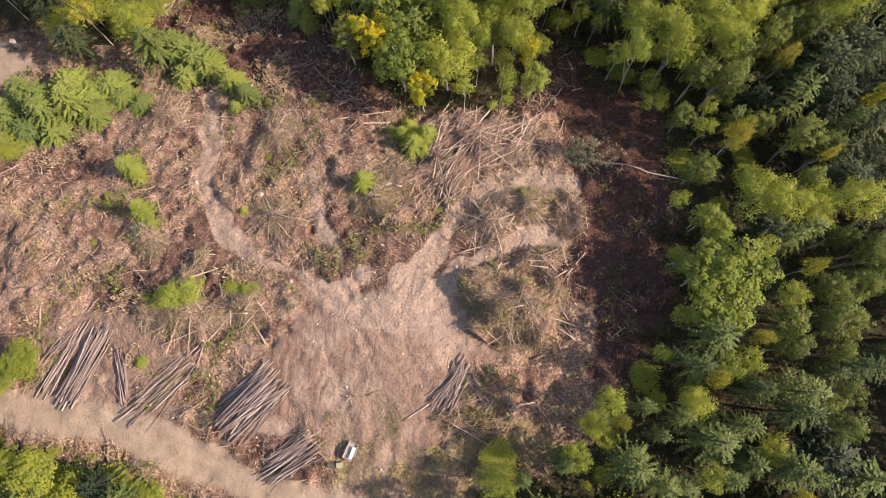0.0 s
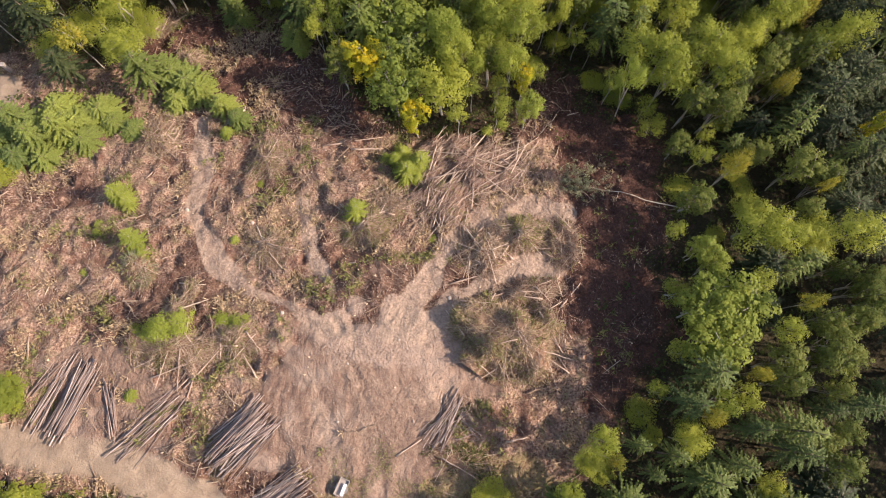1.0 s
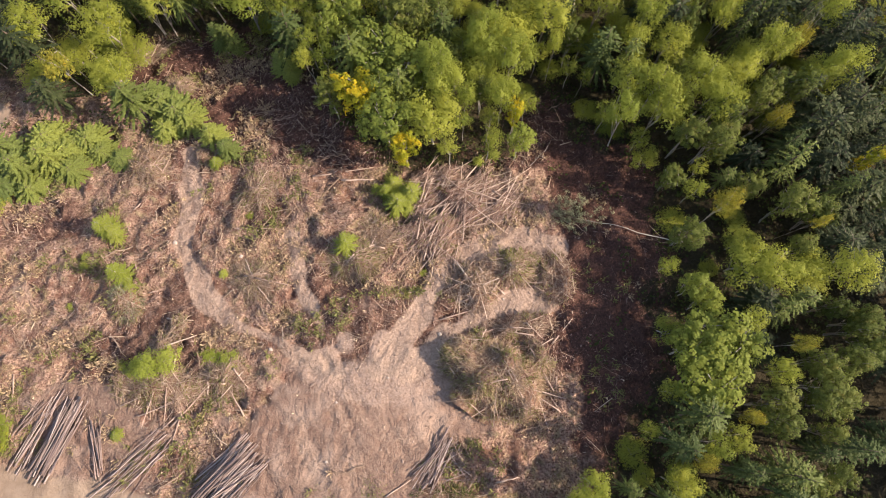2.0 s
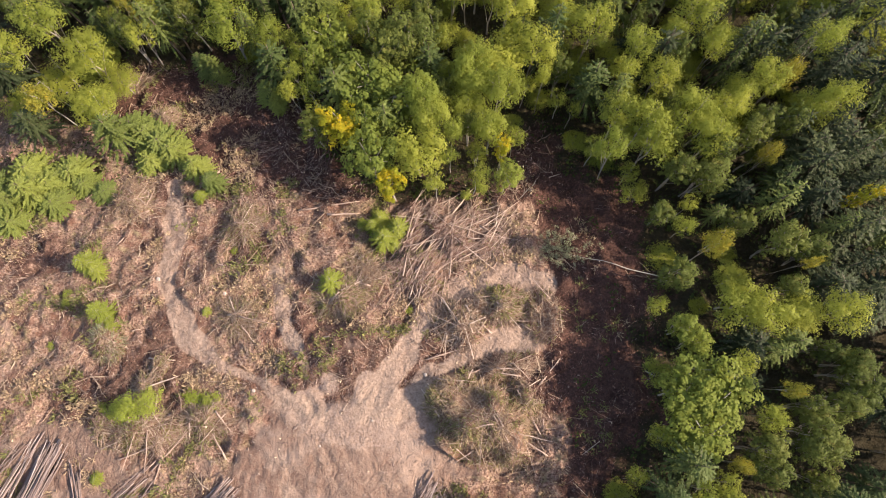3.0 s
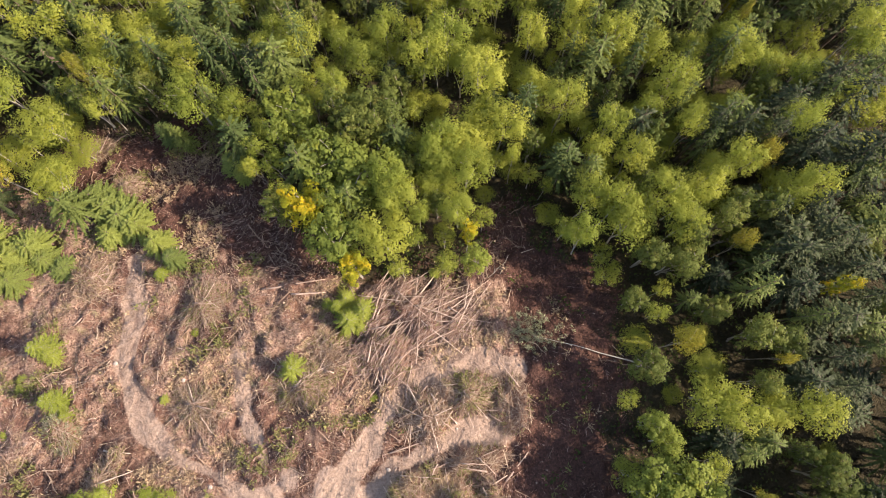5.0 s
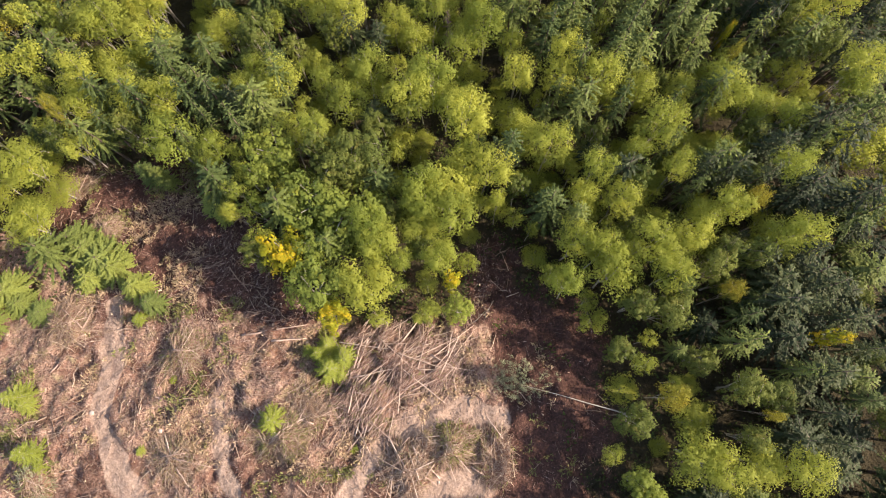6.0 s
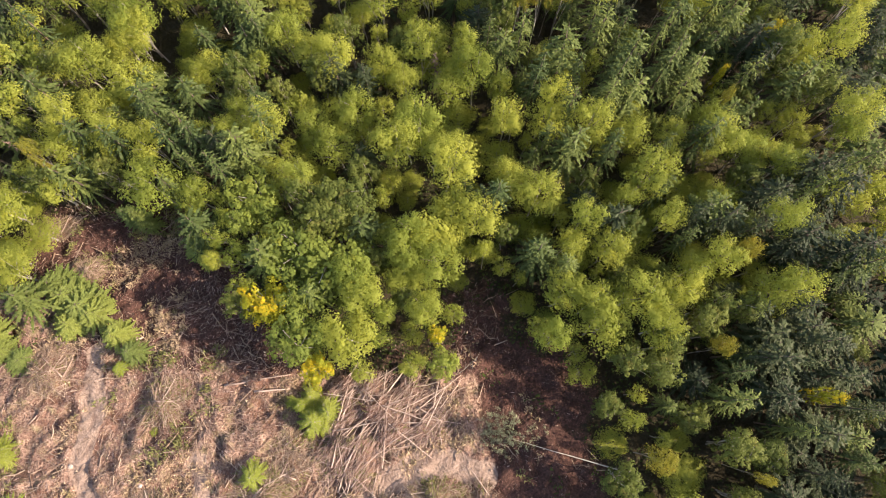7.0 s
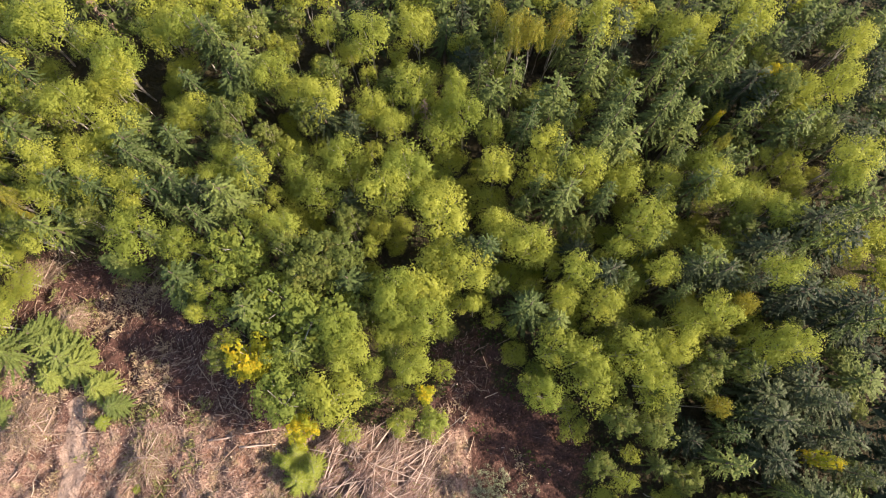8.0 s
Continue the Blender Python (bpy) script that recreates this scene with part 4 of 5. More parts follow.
def fill_woods():
    """The rest of the wood, at random between the trees that stand apart."""
    rng = random.Random(12)
    cells, beyond = {}, []

    def put(x, y, r):
        cells.setdefault((int(x // 6), int(y // 6)), []).append((x, y, r))

    for p in placed:
        put(*p)
    for _ in range(15000):
        x, y = rng.uniform(-68, 88), rng.uniform(-19, 104)
        if x > 60 + 0.24 * max(0, y - 10) or x < -70 + 0.12 * max(0, y - 50) or y > 104 or bool(in_clearing(x, y)):
            continue
        if float(way_off(x, y, ROAD)) < 5 or float(way_off(x, y, SPUR)) < 5:
            continue
        if any(math.hypot(x - a, y - b) < c for a, b, c in GAPS):
            continue
        edge = min(math.hypot(x - px, y - py) for px, py in CLEARING) < 1.5
        if edge:
            continue
        near = [q for i in (-1, 0, 1) for j in (-1, 0, 1) for q in cells.get((int(x // 6) + i, int(y // 6) + j), [])]
        r = rng.uniform(1.15, 2.1) if x > 14 and y > 44 else rng.uniform(1.3, 2.3)
        seen = -45 < x < 62 - 0.1 * abs(y - 60) and -8 < y < 89
        tight = (0.62 if y > 45 else 0.70) if seen else 0.745
        if any(math.hypot(x - a, y - b) < tight * (r + c) for a, b, c in near):
            continue
        firry = float(vnoise(x, y, 16, 21)) * 0.45 + float(vnoise(x, y, 5, 25)) * 0.55 + (0.48 if x > 36 and y < 30 else 0.46 if x > 36 and y < 48 else 0) + (0.12 if y > 80 else 0) + (0.13 if x > 22 and y > 52 else 0) + (0.25 if x > 8 and y < 5 else 0) + rng.uniform(-0.2, 0.2)
        pick = rng.random()
        if firry > 0.62:
            kind = "fir" if pick < (0.68 if x > 36 and y < 50 else 0.38) else "hemlock"
            r *= 0.92
        else:
            kind = "alder" if pick < 0.80 else "maple" if pick < 0.84 else "maple_dark" if pick < 0.92 else "alder_gold"
        if used.get(kind, 0) >= (270 if kind == "alder" else 250):
            kind = "hemlock" if kind == "fir" else "fir" if kind == "hemlock" else "alder_gold"
        high = (rng.uniform(8.5, 14.0) if firry > 0.62 else rng.uniform(10.5, 13)) - (3.0 if y < -5 else 0)
        if x < -30 and y < 0:
            high *= 0.55
        if seen:
            kind = ("hemlock", "fir", "maple_dark")[int(pick * 2.99)] if x > 36 and y < 50 else ("hemlock", "maple_dark", "alder_small", "alder_small", "alder_small", "alder_small", "alder_small")[int(pick * 6.99)]
            high = rng.uniform(7.5, 9.5) if x > 28 and y < 45 else rng.uniform(10.2, 11.8) if y > 50 else rng.uniform(8.2, 10.6)
            r = min(r, 1.7)
        tip = gz(x, y) + high
        if x > 20 and 0 < y < 40:
            tip = min(tip, gz(18, y) + (x - rng.uniform(12.5, 19.0)) * 0.6)
        r *= 1.6 if kind in ("fir", "hemlock") else 1.25
        if seen:
            plant(kind, x, y, tip, r)
        else:
            beyond.append((kind, x, y, tip, r))
        put(x, y, r * 0.8)
    far_woods(beyond, rng)


fill_woods()


# ---------------------------------------------------------------- standing shrubs and saplings of the clearing
KINDS["sapling"] = [conifer("green_sapling", 110 + s, LEAF["shrub"], "feathery bright green sapling among the slash", "sapling", BARK_PALE, low=0.03, whorls=20, arms=10, droop=-0.1, full=0.72, width=0.075) for s in range(3)]
KINDS["shrub"] = [broad_tree("green_shrub", 115 + s, LEAF["shrub"], "low bright green shrub among the slash", "shrub", 0.13, 70, 26, 0.02, 1.0, 0.1, lobes=9, loose=1.7) for s in range(2)]
KINDS["bush"] = [broad_tree("roadside_bush", 120 + s, LEAF["alder"], "dense yellow-green bush beside the gravel road", "bush", 0.13, 120, 34, 0.02, 1.0, 0.1, stems=2, lobes=8, loose=1.2) for s in range(3)]
for x, y, top, r in [(-48.6, 3.6, 3.8, 2.3), (-50.6, 1.6, 3.2, 2.2), (-47.4, -7.6, 4.6, 2.6), (-43.6, -8.4, 4.8, 2.6), (-39.8, -9.4, 4.8, 2.6), (-36.2, -10.6, 5.0, 2.7), (-32.6, -12.0, 5.0, 2.6), (-29.0, -13.6, 4.8, 2.5), (-25.4, -15.4, 4.6, 2.4),
                     (-45.4, -11.8, 5.4, 2.8), (-41.2, -12.8, 5.6, 2.8), (-37.0, -14.2, 5.6, 2.8), (-33.0, -15.8, 5.6, 2.6), (-51.4, -6.8, 4.8, 2.6), (-50.0, -11.0, 5.4, 2.6)]:
    plant("bush", x, y, top, r)
for x, y, top, r in [(-40.2, 28.3, 2.0, 1.9), (-39.2, 27.2, 0.6, 1.3), (-37.2, 21.9, 3.4, 1.7), (-36.2, 20.4, 2.2, 1.4), (-33.6, 9.6, 2.4, 1.2), (-28.1, 37.6, 1.6, 1.5), (-25.0, 22.2, 1.2, 0.8),
                     (-4.4, 34.4, 6.4, 2.7), (-2.0, 32.8, 5.8, 2.8), (-3.8, 31.4, 4.6, 2.4), (-2.4, 30.8, 3.0, 1.7), (-5.4, 33.2, 4.0, 1.6), (-9.9, 25.6, 7.2, 2.3), (-9.5, 24.2, 5.2, 2.3), (-34.6, 3.4, 3.2, 1.2), (-36.9, 20.9, 1.6, 1.4)]:
    plant("sapling", x, y, top, r)
for x, y, top, r in [(-31.7, 10.9, 4.4, 1.8), (-29.6, 11.7, 4.0, 1.6), (-33.6, 10.3, 3.4, 1.4), (-24.8, 11.9, 5.0, 1.8), (-22.6, 11.5, 4.6, 1.7), (-35.0, 10.8, 2.4, 1.2), (-28.6, 8.8, 2.2, 1.1),
                     (-22.9, 30.3, -1.2, 0.8), (-19.3, 21.7, 0.8, 0.7), (-42.6, 24.6, -0.6, 0.9), (6.6, 37.6, 1.6, 1.0), (8.6, 38.6, 2.6, 1.2), (-6.6, 33.6, 0.2, 1.1), (-56, 15.5, 0.6, 1.4), (-58, 20, 0.2, 1.5), (-43.4, 18.1, 0.6, 0.8),
                     (-42.8, 23.4, -0.2, 0.8), (-0.4, 22.4, 0.9, 0.8), (10.8, 22.6, 1.0, 0.9), (-4.2, 33.4, 3.6, 2.2), (-2.4, 31.8, 3.0, 2.0)]:
    plant("shrub", x, y, top, r)


# ---------------------------------------------------------------- slash, litter and soil over the clearing
def scatter(rng, n, box, weight):
    """n tries over a box; those kept by the weight (0 to 1) at their place."""
    x, y = rng.uniform(box[0], box[1], n), rng.uniform(box[2], box[3], n)
    keep = rng.rand(n) < weight(x, y)
    return x[keep], y[keep]


def slash_weight(x, y):
    bare, track, road, litter, grass, woods = masks(x, y)
    w = np.clip(1 - bare * 0.9 - track * 0.9 - road, 0, 1) * (1 - woods) * (1 - 0.75 * grass)
    return w * (0.25 + 0.75 * step(vnoise(x, y, 4.5, 31), 0.3, 0.62)) * (1 - 0.82 * step(x, 14, 18))


def flow(rng, x, y):
    """The way in which the slash lies here, with much scatter."""
    return vnoise(x, y, 9, 17) * 9.0 + rng.normal(size=len(x)) * 0.65


BOX = (-64, 31, -15, 60)


def laid(rng, x, y, length, lift, tilt):
    q = flow(rng, x, y)
    d = np.stack([np.cos(q), np.sin(q)], -1) * length[:, None] / 2
    a = np.stack([x - d[:, 0], y - d[:, 1], ground_z(x - d[:, 0], y - d[:, 1]) + lift], -1)
    b = np.stack([x + d[:, 0], y + d[:, 1], ground_z(x + d[:, 0], y + d[:, 1]) + lift + np.abs(rng.normal(size=len(x))) * tilt], -1)
    return a, b


def stuff(name, vf, mat, label, category):
    return tagged(new(name, mesh_of(name, vf[0], vf[1], mat)), label, category, kind="stuff")


def strew():
    rng = np.random.RandomState(21)
    x, y = scatter(rng, 15000, BOX, slash_weight)
    length = rng.gamma(1.7, 0.5, len(x)) + 0.3
    a, b = laid(rng, x, y, length, 0.09, 0.28)
    r = (0.011 + 0.038 * rng.rand(len(x)) ** 2.5) * np.clip(length, 0.6, 1.5)
    stuff("slash_sticks", prisms(a, b, r, r * 0.6), SLASH, "broken pale branches strewn over the cut ground", "branches")

    x, y = scatter(rng, 90000, BOX, slash_weight)
    length = rng.gamma(2.2, 0.15, len(x)) + 0.14
    a, b = laid(rng, x, y, length, 0.04, 0.16)
    up = np.tile(np.array([[0, 0, 1.0]]), (len(x), 1)) + rng.normal(size=(len(x), 3)) * 0.5
    stuff("twigs", blades(a, b, rng.uniform(0.018, 0.05, len(x)), up), TWIG, "fine brown twigs and bark litter", "twigs")

    def brush_weight(x, y):
        return slash_weight(x, y) * step(vnoise(x, y, 3.2, 41), 0.48, 0.66)

    x, y = scatter(rng, 17000, BOX, brush_weight)
    for name, mat, keep, label in (("dry_brush", STRAW, vnoise(x, y, 7, 43) < 0.5, "straw-coloured dead brush tufts"), ("green_brush", FERN, vnoise(x, y, 7, 43) >= 0.5, "olive green brush and fern tufts")):
        k = 15
        X, Y = np.repeat(x[keep], k), np.repeat(y[keep], k)
        q = rng.uniform(0, 2 * math.pi, len(X))
        s = rng.uniform(0.18, 0.62, len(X))
        X0, Y0 = X + rng.normal(size=len(X)) * 0.22, Y + rng.normal(size=len(X)) * 0.22
        a = np.stack([X0, Y0, ground_z(X0, Y0)], -1)
        b = a + np.stack([np.cos(q) * s, np.sin(q) * s, rng.uniform(0.1, 0.5, len(X))], -1)
        up = np.tile(np.array([[0, 0, 1.0]]), (len(X), 1)) + rng.normal(size=(len(X), 3)) * 0.4
        stuff(name, blades(a, b, rng.uniform(0.03, 0.08, len(X)), up), mat, label, "brush")

    def litter_weight(x, y):
        bare, track, road, litter, grass, woods = masks(x, y)
        return np.clip(litter + 0.4 - bare - track - road, 0, 1) * (1 - woods * 0.8)

    x, y = scatter(rng, 100000, BOX, litter_weight)
    at = np.stack([x, y, ground_z(x, y) + 0.05], -1)
    nrm = unit(rng.normal(size=at.shape) * 0.45 + np.array([0, 0, 1.0]))
    stuff("leaf_litter", leaf_cards(rng, at, nrm, rng.uniform(0.05, 0.14, len(x))), LITTER, "fallen reddish-brown leaf litter", "litter")

    def clod_weight(x, y):
        bare, track, road, litter, grass, woods = masks(x, y)
        return np.clip(0.45 * bare + 0.7 * track + 0.12, 0, 1) * (1 - road) * (1 - woods)

    x, y = scatter(rng, 12000, (-52, 20, -13, 42), clod_weight)
    s = rng.gamma(1.4, 0.022, len(x)) + 0.025
    at = np.stack([x, y, ground_z(x, y) + s * 0.3], -1)
    q = rng.uniform(0, 3.1, len(x))
    c, w = np.cos(q) * s, np.sin(q) * s
    o = np.zeros(len(x))
    e = rng.uniform(0.7, 2.4, len(x))
    rim = [np.stack(p, -1) for p in ((c * e, w * e, o), (-w, c, o), (-c * e, -w * e, o), (w, -c, o))]
    v = np.stack([at + p for p in rim] + [at + np.stack([c * 0.2, w * 0.2, s * 0.5], -1)], 1).reshape(-1, 3)
    f = (np.array([[0, 1, 4], [1, 2, 4], [2, 3, 4], [3, 0, 4]])[None] + (np.arange(len(x)) * 5)[:, None, None]).reshape(-1, 3)
    stuff("soil_clods", (v, f), CLOD, "crumbled clods of churned brown soil", "clods")

    x, y = scatter(rng, 1900, BOX, lambda x, y: np.clip(slash_weight(x, y) + 0.10 * masks(x, y)[0], 0, 1))
    at = np.stack([x, y, ground_z(x, y) + 0.10], -1)
    nrm = unit(rng.normal(size=at.shape) * 0.3 + np.array([0, 0, 1.0]))
    stuff("wood_chips", leaf_cards(rng, at, nrm, rng.uniform(0.05, 0.16, len(x)), 1.3), LOG_END, "pale splintered wood chips and stump ends", "chips")

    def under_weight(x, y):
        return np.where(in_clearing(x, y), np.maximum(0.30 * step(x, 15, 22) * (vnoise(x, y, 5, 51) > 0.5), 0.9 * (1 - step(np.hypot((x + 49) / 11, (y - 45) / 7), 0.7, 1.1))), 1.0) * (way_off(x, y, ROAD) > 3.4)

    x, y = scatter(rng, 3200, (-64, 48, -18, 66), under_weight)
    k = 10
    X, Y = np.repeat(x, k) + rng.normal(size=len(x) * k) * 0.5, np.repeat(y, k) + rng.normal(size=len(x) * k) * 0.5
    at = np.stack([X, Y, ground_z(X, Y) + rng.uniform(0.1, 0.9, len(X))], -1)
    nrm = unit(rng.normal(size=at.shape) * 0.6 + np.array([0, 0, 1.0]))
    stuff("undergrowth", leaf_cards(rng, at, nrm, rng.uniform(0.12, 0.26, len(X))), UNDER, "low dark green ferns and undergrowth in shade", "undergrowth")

    def grass_weight(x, y):
        return masks(x, y)[4] * step(vnoise(x, y, 2.5, 61), 0.4, 0.7) * (way_off(x, y, ROAD) > 3)

    x, y = scatter(rng, 15000, (-14, 14, -14, 0), grass_weight)
    q = rng.uniform(0, 2 * math.pi, len(x))
    a = np.stack([x, y, ground_z(x, y)], -1)
    s = rng.uniform(0.12, 0.4, len(x))
    b = a + np.stack([np.cos(q) * s, np.sin(q) * s, rng.uniform(0.1, 0.35, len(x))], -1)
    stuff("grass", blades(a, b, rng.uniform(0.015, 0.035, len(x)), rng.normal(size=a.shape) * 0.3 + np.array([0, 0, 1.0])), FERN, "thin tawny grass at the edge of the clearing", "grass")


strew()


# ---------------------------------------------------------------- logs
def log_mesh(name, length, r0, r1, seed, wood, sides=8):
    """A slightly crooked round log along x, with sawn ends."""
    rng = np.random.RandomState(seed)
    n = 5
    v, f, idx = [], [], []
    for i in range(n):
        t = i / (n - 1)
        cy, cz = (rng.normal() * 0.02 * length ** 0.5, rng.normal() * 0.012 * length ** 0.5) if 0 < i < n - 1 else (0, 0)
        r = r0 + (r1 - r0) * t
        for k in range(sides):
            q = 2 * math.pi * k / sides
            w = r * (1 + rng.normal() * 0.05)
            v.append(((t - 0.5) * length, cy + math.cos(q) * w, cz + math.sin(q) * w))
    for i in range(n - 1):
        for k in range(sides):
            a, b = i * sides + k, i * sides + (k + 1) % sides
            f.append((a, a + sides, b + sides, b))
            idx.append(0)
    for start, order in ((0, (0, 1, 2, 3, 4, 5, 6, 7)), ((n - 1) * sides, (7, 6, 5, 4, 3, 2, 1, 0))):
        o = [start + k for k in order]
        f += [(o[0], o[1], o[2], o[3]), (o[0], o[3], o[4], o[7]), (o[4], o[5], o[6], o[7])]
        idx += [1] * 3
    return mesh_of(name, v, f, None, True, [wood, LOG_END], idx)


LOGS = [log_mesh("log", 8.0, 0.15 + 0.02 * (s % 3), 0.085, 200 + s, LOG_WOOD) for s in range(6)]
POLES = [log_mesh("pole", 8.0, 0.14 + 0.02 * (s % 3), 0.07, 220 + s, POLE_WOOD) for s in range(6)]


def log_stack(x, y, turn, length, width, rows, seed, label, fan=3.0, thin=1.0):
    """Logs side by side along the turn (degrees from +x), in rows one above another, a bit askew."""
    rng = random.Random(seed)
    root = tagged(new("log_stack"), label, "log stack", "stacks of cut logs")
    root.matrix_basis = pose(x, y, gz(x, y), 0, 0, turn)
    c, s = math.cos(radians(turn)), math.sin(radians(turn))
    for k, count in enumerate(rows):
        for i in range(count):
            w = width * (1 - 0.16 * k)
            across = (i + 0.5) / count * w - w / 2 + rng.gauss(0, 0.09)
            along = rng.gauss(0, 0.07) * length
            ln = length * rng.choice((0.62, 0.82, 0.95, 1.0, 1.08)) * rng.uniform(0.92, 1.06)
            yaw = rng.gauss(0, fan * (2.6 if rng.random() < 0.16 else 1.0))
            za = gz(x + c * (along - ln * 0.4) - s * across, y + s * (along - ln * 0.4) + c * across)
            zb = gz(x + c * (along + ln * 0.4) - s * across, y + s * (along + ln * 0.4) + c * across)
            z = (za + zb) / 2 + 0.08 + 0.145 * thin * k + rng.uniform(0, 0.16) - root.location.z
            pitch = math.degrees(math.atan2(za - zb, ln * 0.8)) + rng.uniform(-0.5, 0.5)
            flip = 180 if rng.random() < 0.35 else 0
            t = 0.5 * thin * rng.uniform(0.5, 1.3)
            part("log", LOGS[rng.randrange(6)], root, "", pose(along, across, z, 0, pitch, yaw) @ pose(0, 0, 0, rng.uniform(0, 360), 0, flip) @ Matrix.Diagonal((ln / 8.0, t, t, 1)))
    return root


log_stack(-41.3, 3.0, 67, 8.2, 3.0, (17, 15, 12, 8, 4), 1, "stack of pale barked logs beside the gravel road", 3.0)
log_stack(-43.9, 3.4, 66, 8.4, 1.5, (7, 4), 2, "low row of slim pale logs", 3.0, 0.8)
log_stack(-45.0, 5.0, 58, 4.6, 1.3, (3, 2), 2, "few short pale logs dropped askew", 9.0, 0.8)
log_stack(-36.6, 1.8, 104, 5.8, 1.0, (6, 5, 3), 3, "narrow bundle of slim logs on bare soil", 3.0, 0.9)
log_stack(-32.0, 0.2, 42, 9.2, 3.2, (12, 6), 4, "loose row of long thin logs", 5.0, 0.8)
log_stack(-21.4, -1.0, 45, 7.6, 5.2, (28, 25, 20, 14, 7), 5, "large stack of brown and pale logs", 4.0)
log_stack(-16.6, -7.0, 34, 6.6, 3.4, (19, 16, 11, 5), 6, "stack of thin dark logs at the roadside", 4.0, 0.85)
log_stack(1.2, 0.6, 52, 6.0, 2.8, (13, 11, 9, 6), 7, "jumbled heap of pale poles", 15.0, 0.75)
log_stack(3.6, -0.4, -20, 4.6, 2.2, (6, 4), 8, "tangle of thin grey poles", 22.0, 0.5)

# from x, y to x, y
LYING = [
    (-15.1, 35.6, -7.2, 36.9), (-11.3, 34.9, -7.1, 35.2), (-10.5, 19.0, -1.3, 19.8), (1.6, 16.3, 7.5, 18.2), (0.8, 33.2, 9.1, 33.3),
    (11.6, 11.0, 14.8, 6.2), (4.3, 6.8, 7.2, 6.2), (14.5, 13.4, 17.2, 16.5), (-47.8, 10.1, -47.2, 6.1), (-29.1, 12.5, -28.9, 7.7),
    (-35.2, 9.7, -34.2, 6.8), (-23.0, 8.7, -23.9, 3.5), (-34.1, 19.9, -32.8, 20.1), (-20.4, 5.4, -22.6, 8.7), (-27.4, 5.7, -28.4, 2.5),
    (-4.3, -3.0, -1.5, -1.2), (7.7, -1.5, 10.2, -1.0), (-28.6, 4.2, -24.0, 9.4), (-29.6, 4.0, -25.6, 8.0), (-38.2, 31.0, -36.6, 33.5),
]


def lying_log(x0, y0, x1, y1, k, lift=0.10, thick=0.62):
    ln = math.hypot(x1 - x0, y1 - y0)
    z0, z1 = gz(x0, y0) + lift, gz(x1, y1) + lift
    me = POLES[k % 6]
    ob = tagged(new("felled_pole", me), "pale slender felled pole lying on the ground", "log", "felled poles")
    ob.matrix_basis = pose((x0 + x1) / 2, (y0 + y1) / 2, (z0 + z1) / 2, 0, -math.degrees(math.atan2(z1 - z0, ln)), math.degrees(math.atan2(y1 - y0, x1 - x0))) @ Matrix.Diagonal((ln / 8.0, thick, thick, 1))
    return ob


for k, row in enumerate(LYING):
    lying_log(*row, k, thick=0.85 if k < 2 else 0.6)


# ---------------------------------------------------------------- single branches that lie about
def branch_mesh(seed):
    """A crooked cut branch along x, 3 m long, with a few side twigs."""
    rng = np.random.RandomState(seed)
    pts = [(-1.5 + 0.75 * k, rng.normal() * 0.09, abs(rng.normal()) * 0.05) for k in range(5)]
    bits = [limb(pts, [0.055, 0.05, 0.042, 0.03, 0.012], 5)]
    for k in range(4):
        p = np.array(pts[1 + k % 3])
        q = rng.choice([-1, 1]) * rng.uniform(0.5, 1.0)
        e = p + np.array([math.cos(q), math.sin(q), rng.uniform(0.05, 0.3)]) * rng.uniform(0.4, 0.95)
        bits.append(limb([tuple(p), tuple((p + e) / 2 + rng.normal(size=3) * 0.03), tuple(e)], [0.026, 0.018, 0.008], 4))
    return mesh_of("fallen_branch", *join(bits), SLASH, True)


def lay_branches():
    rng = np.random.RandomState(77)
    shapes = [branch_mesh(500 + k) for k in range(6)]
    x, y = scatter(rng, 700, BOX, slash_weight)
    x, y = x[:285], y[:285]
    turn = np.degrees(flow(rng, x, y))
    for k in range(len(x)):
        s = rng.uniform(0.6, 1.5)
        c, w = math.cos(radians(turn[k])) * s, math.sin(radians(turn[k])) * s
        z0, z1 = gz(x[k] - c, y[k] - w), gz(x[k] + c, y[k] + w)
        ob = tagged(new("fallen_branch", shapes[k % 6]), "crooked pale branch lying on the slash", "branch", "scattered branches")
        ob.matrix_basis = pose(x[k], y[k], (z0 + z1) / 2 + 0.13, 0, -math.degrees(math.atan2(z1 - z0, 2 * s)), turn[k]) @ Matrix.Diagonal((s, s, s, 1))


lay_branches()


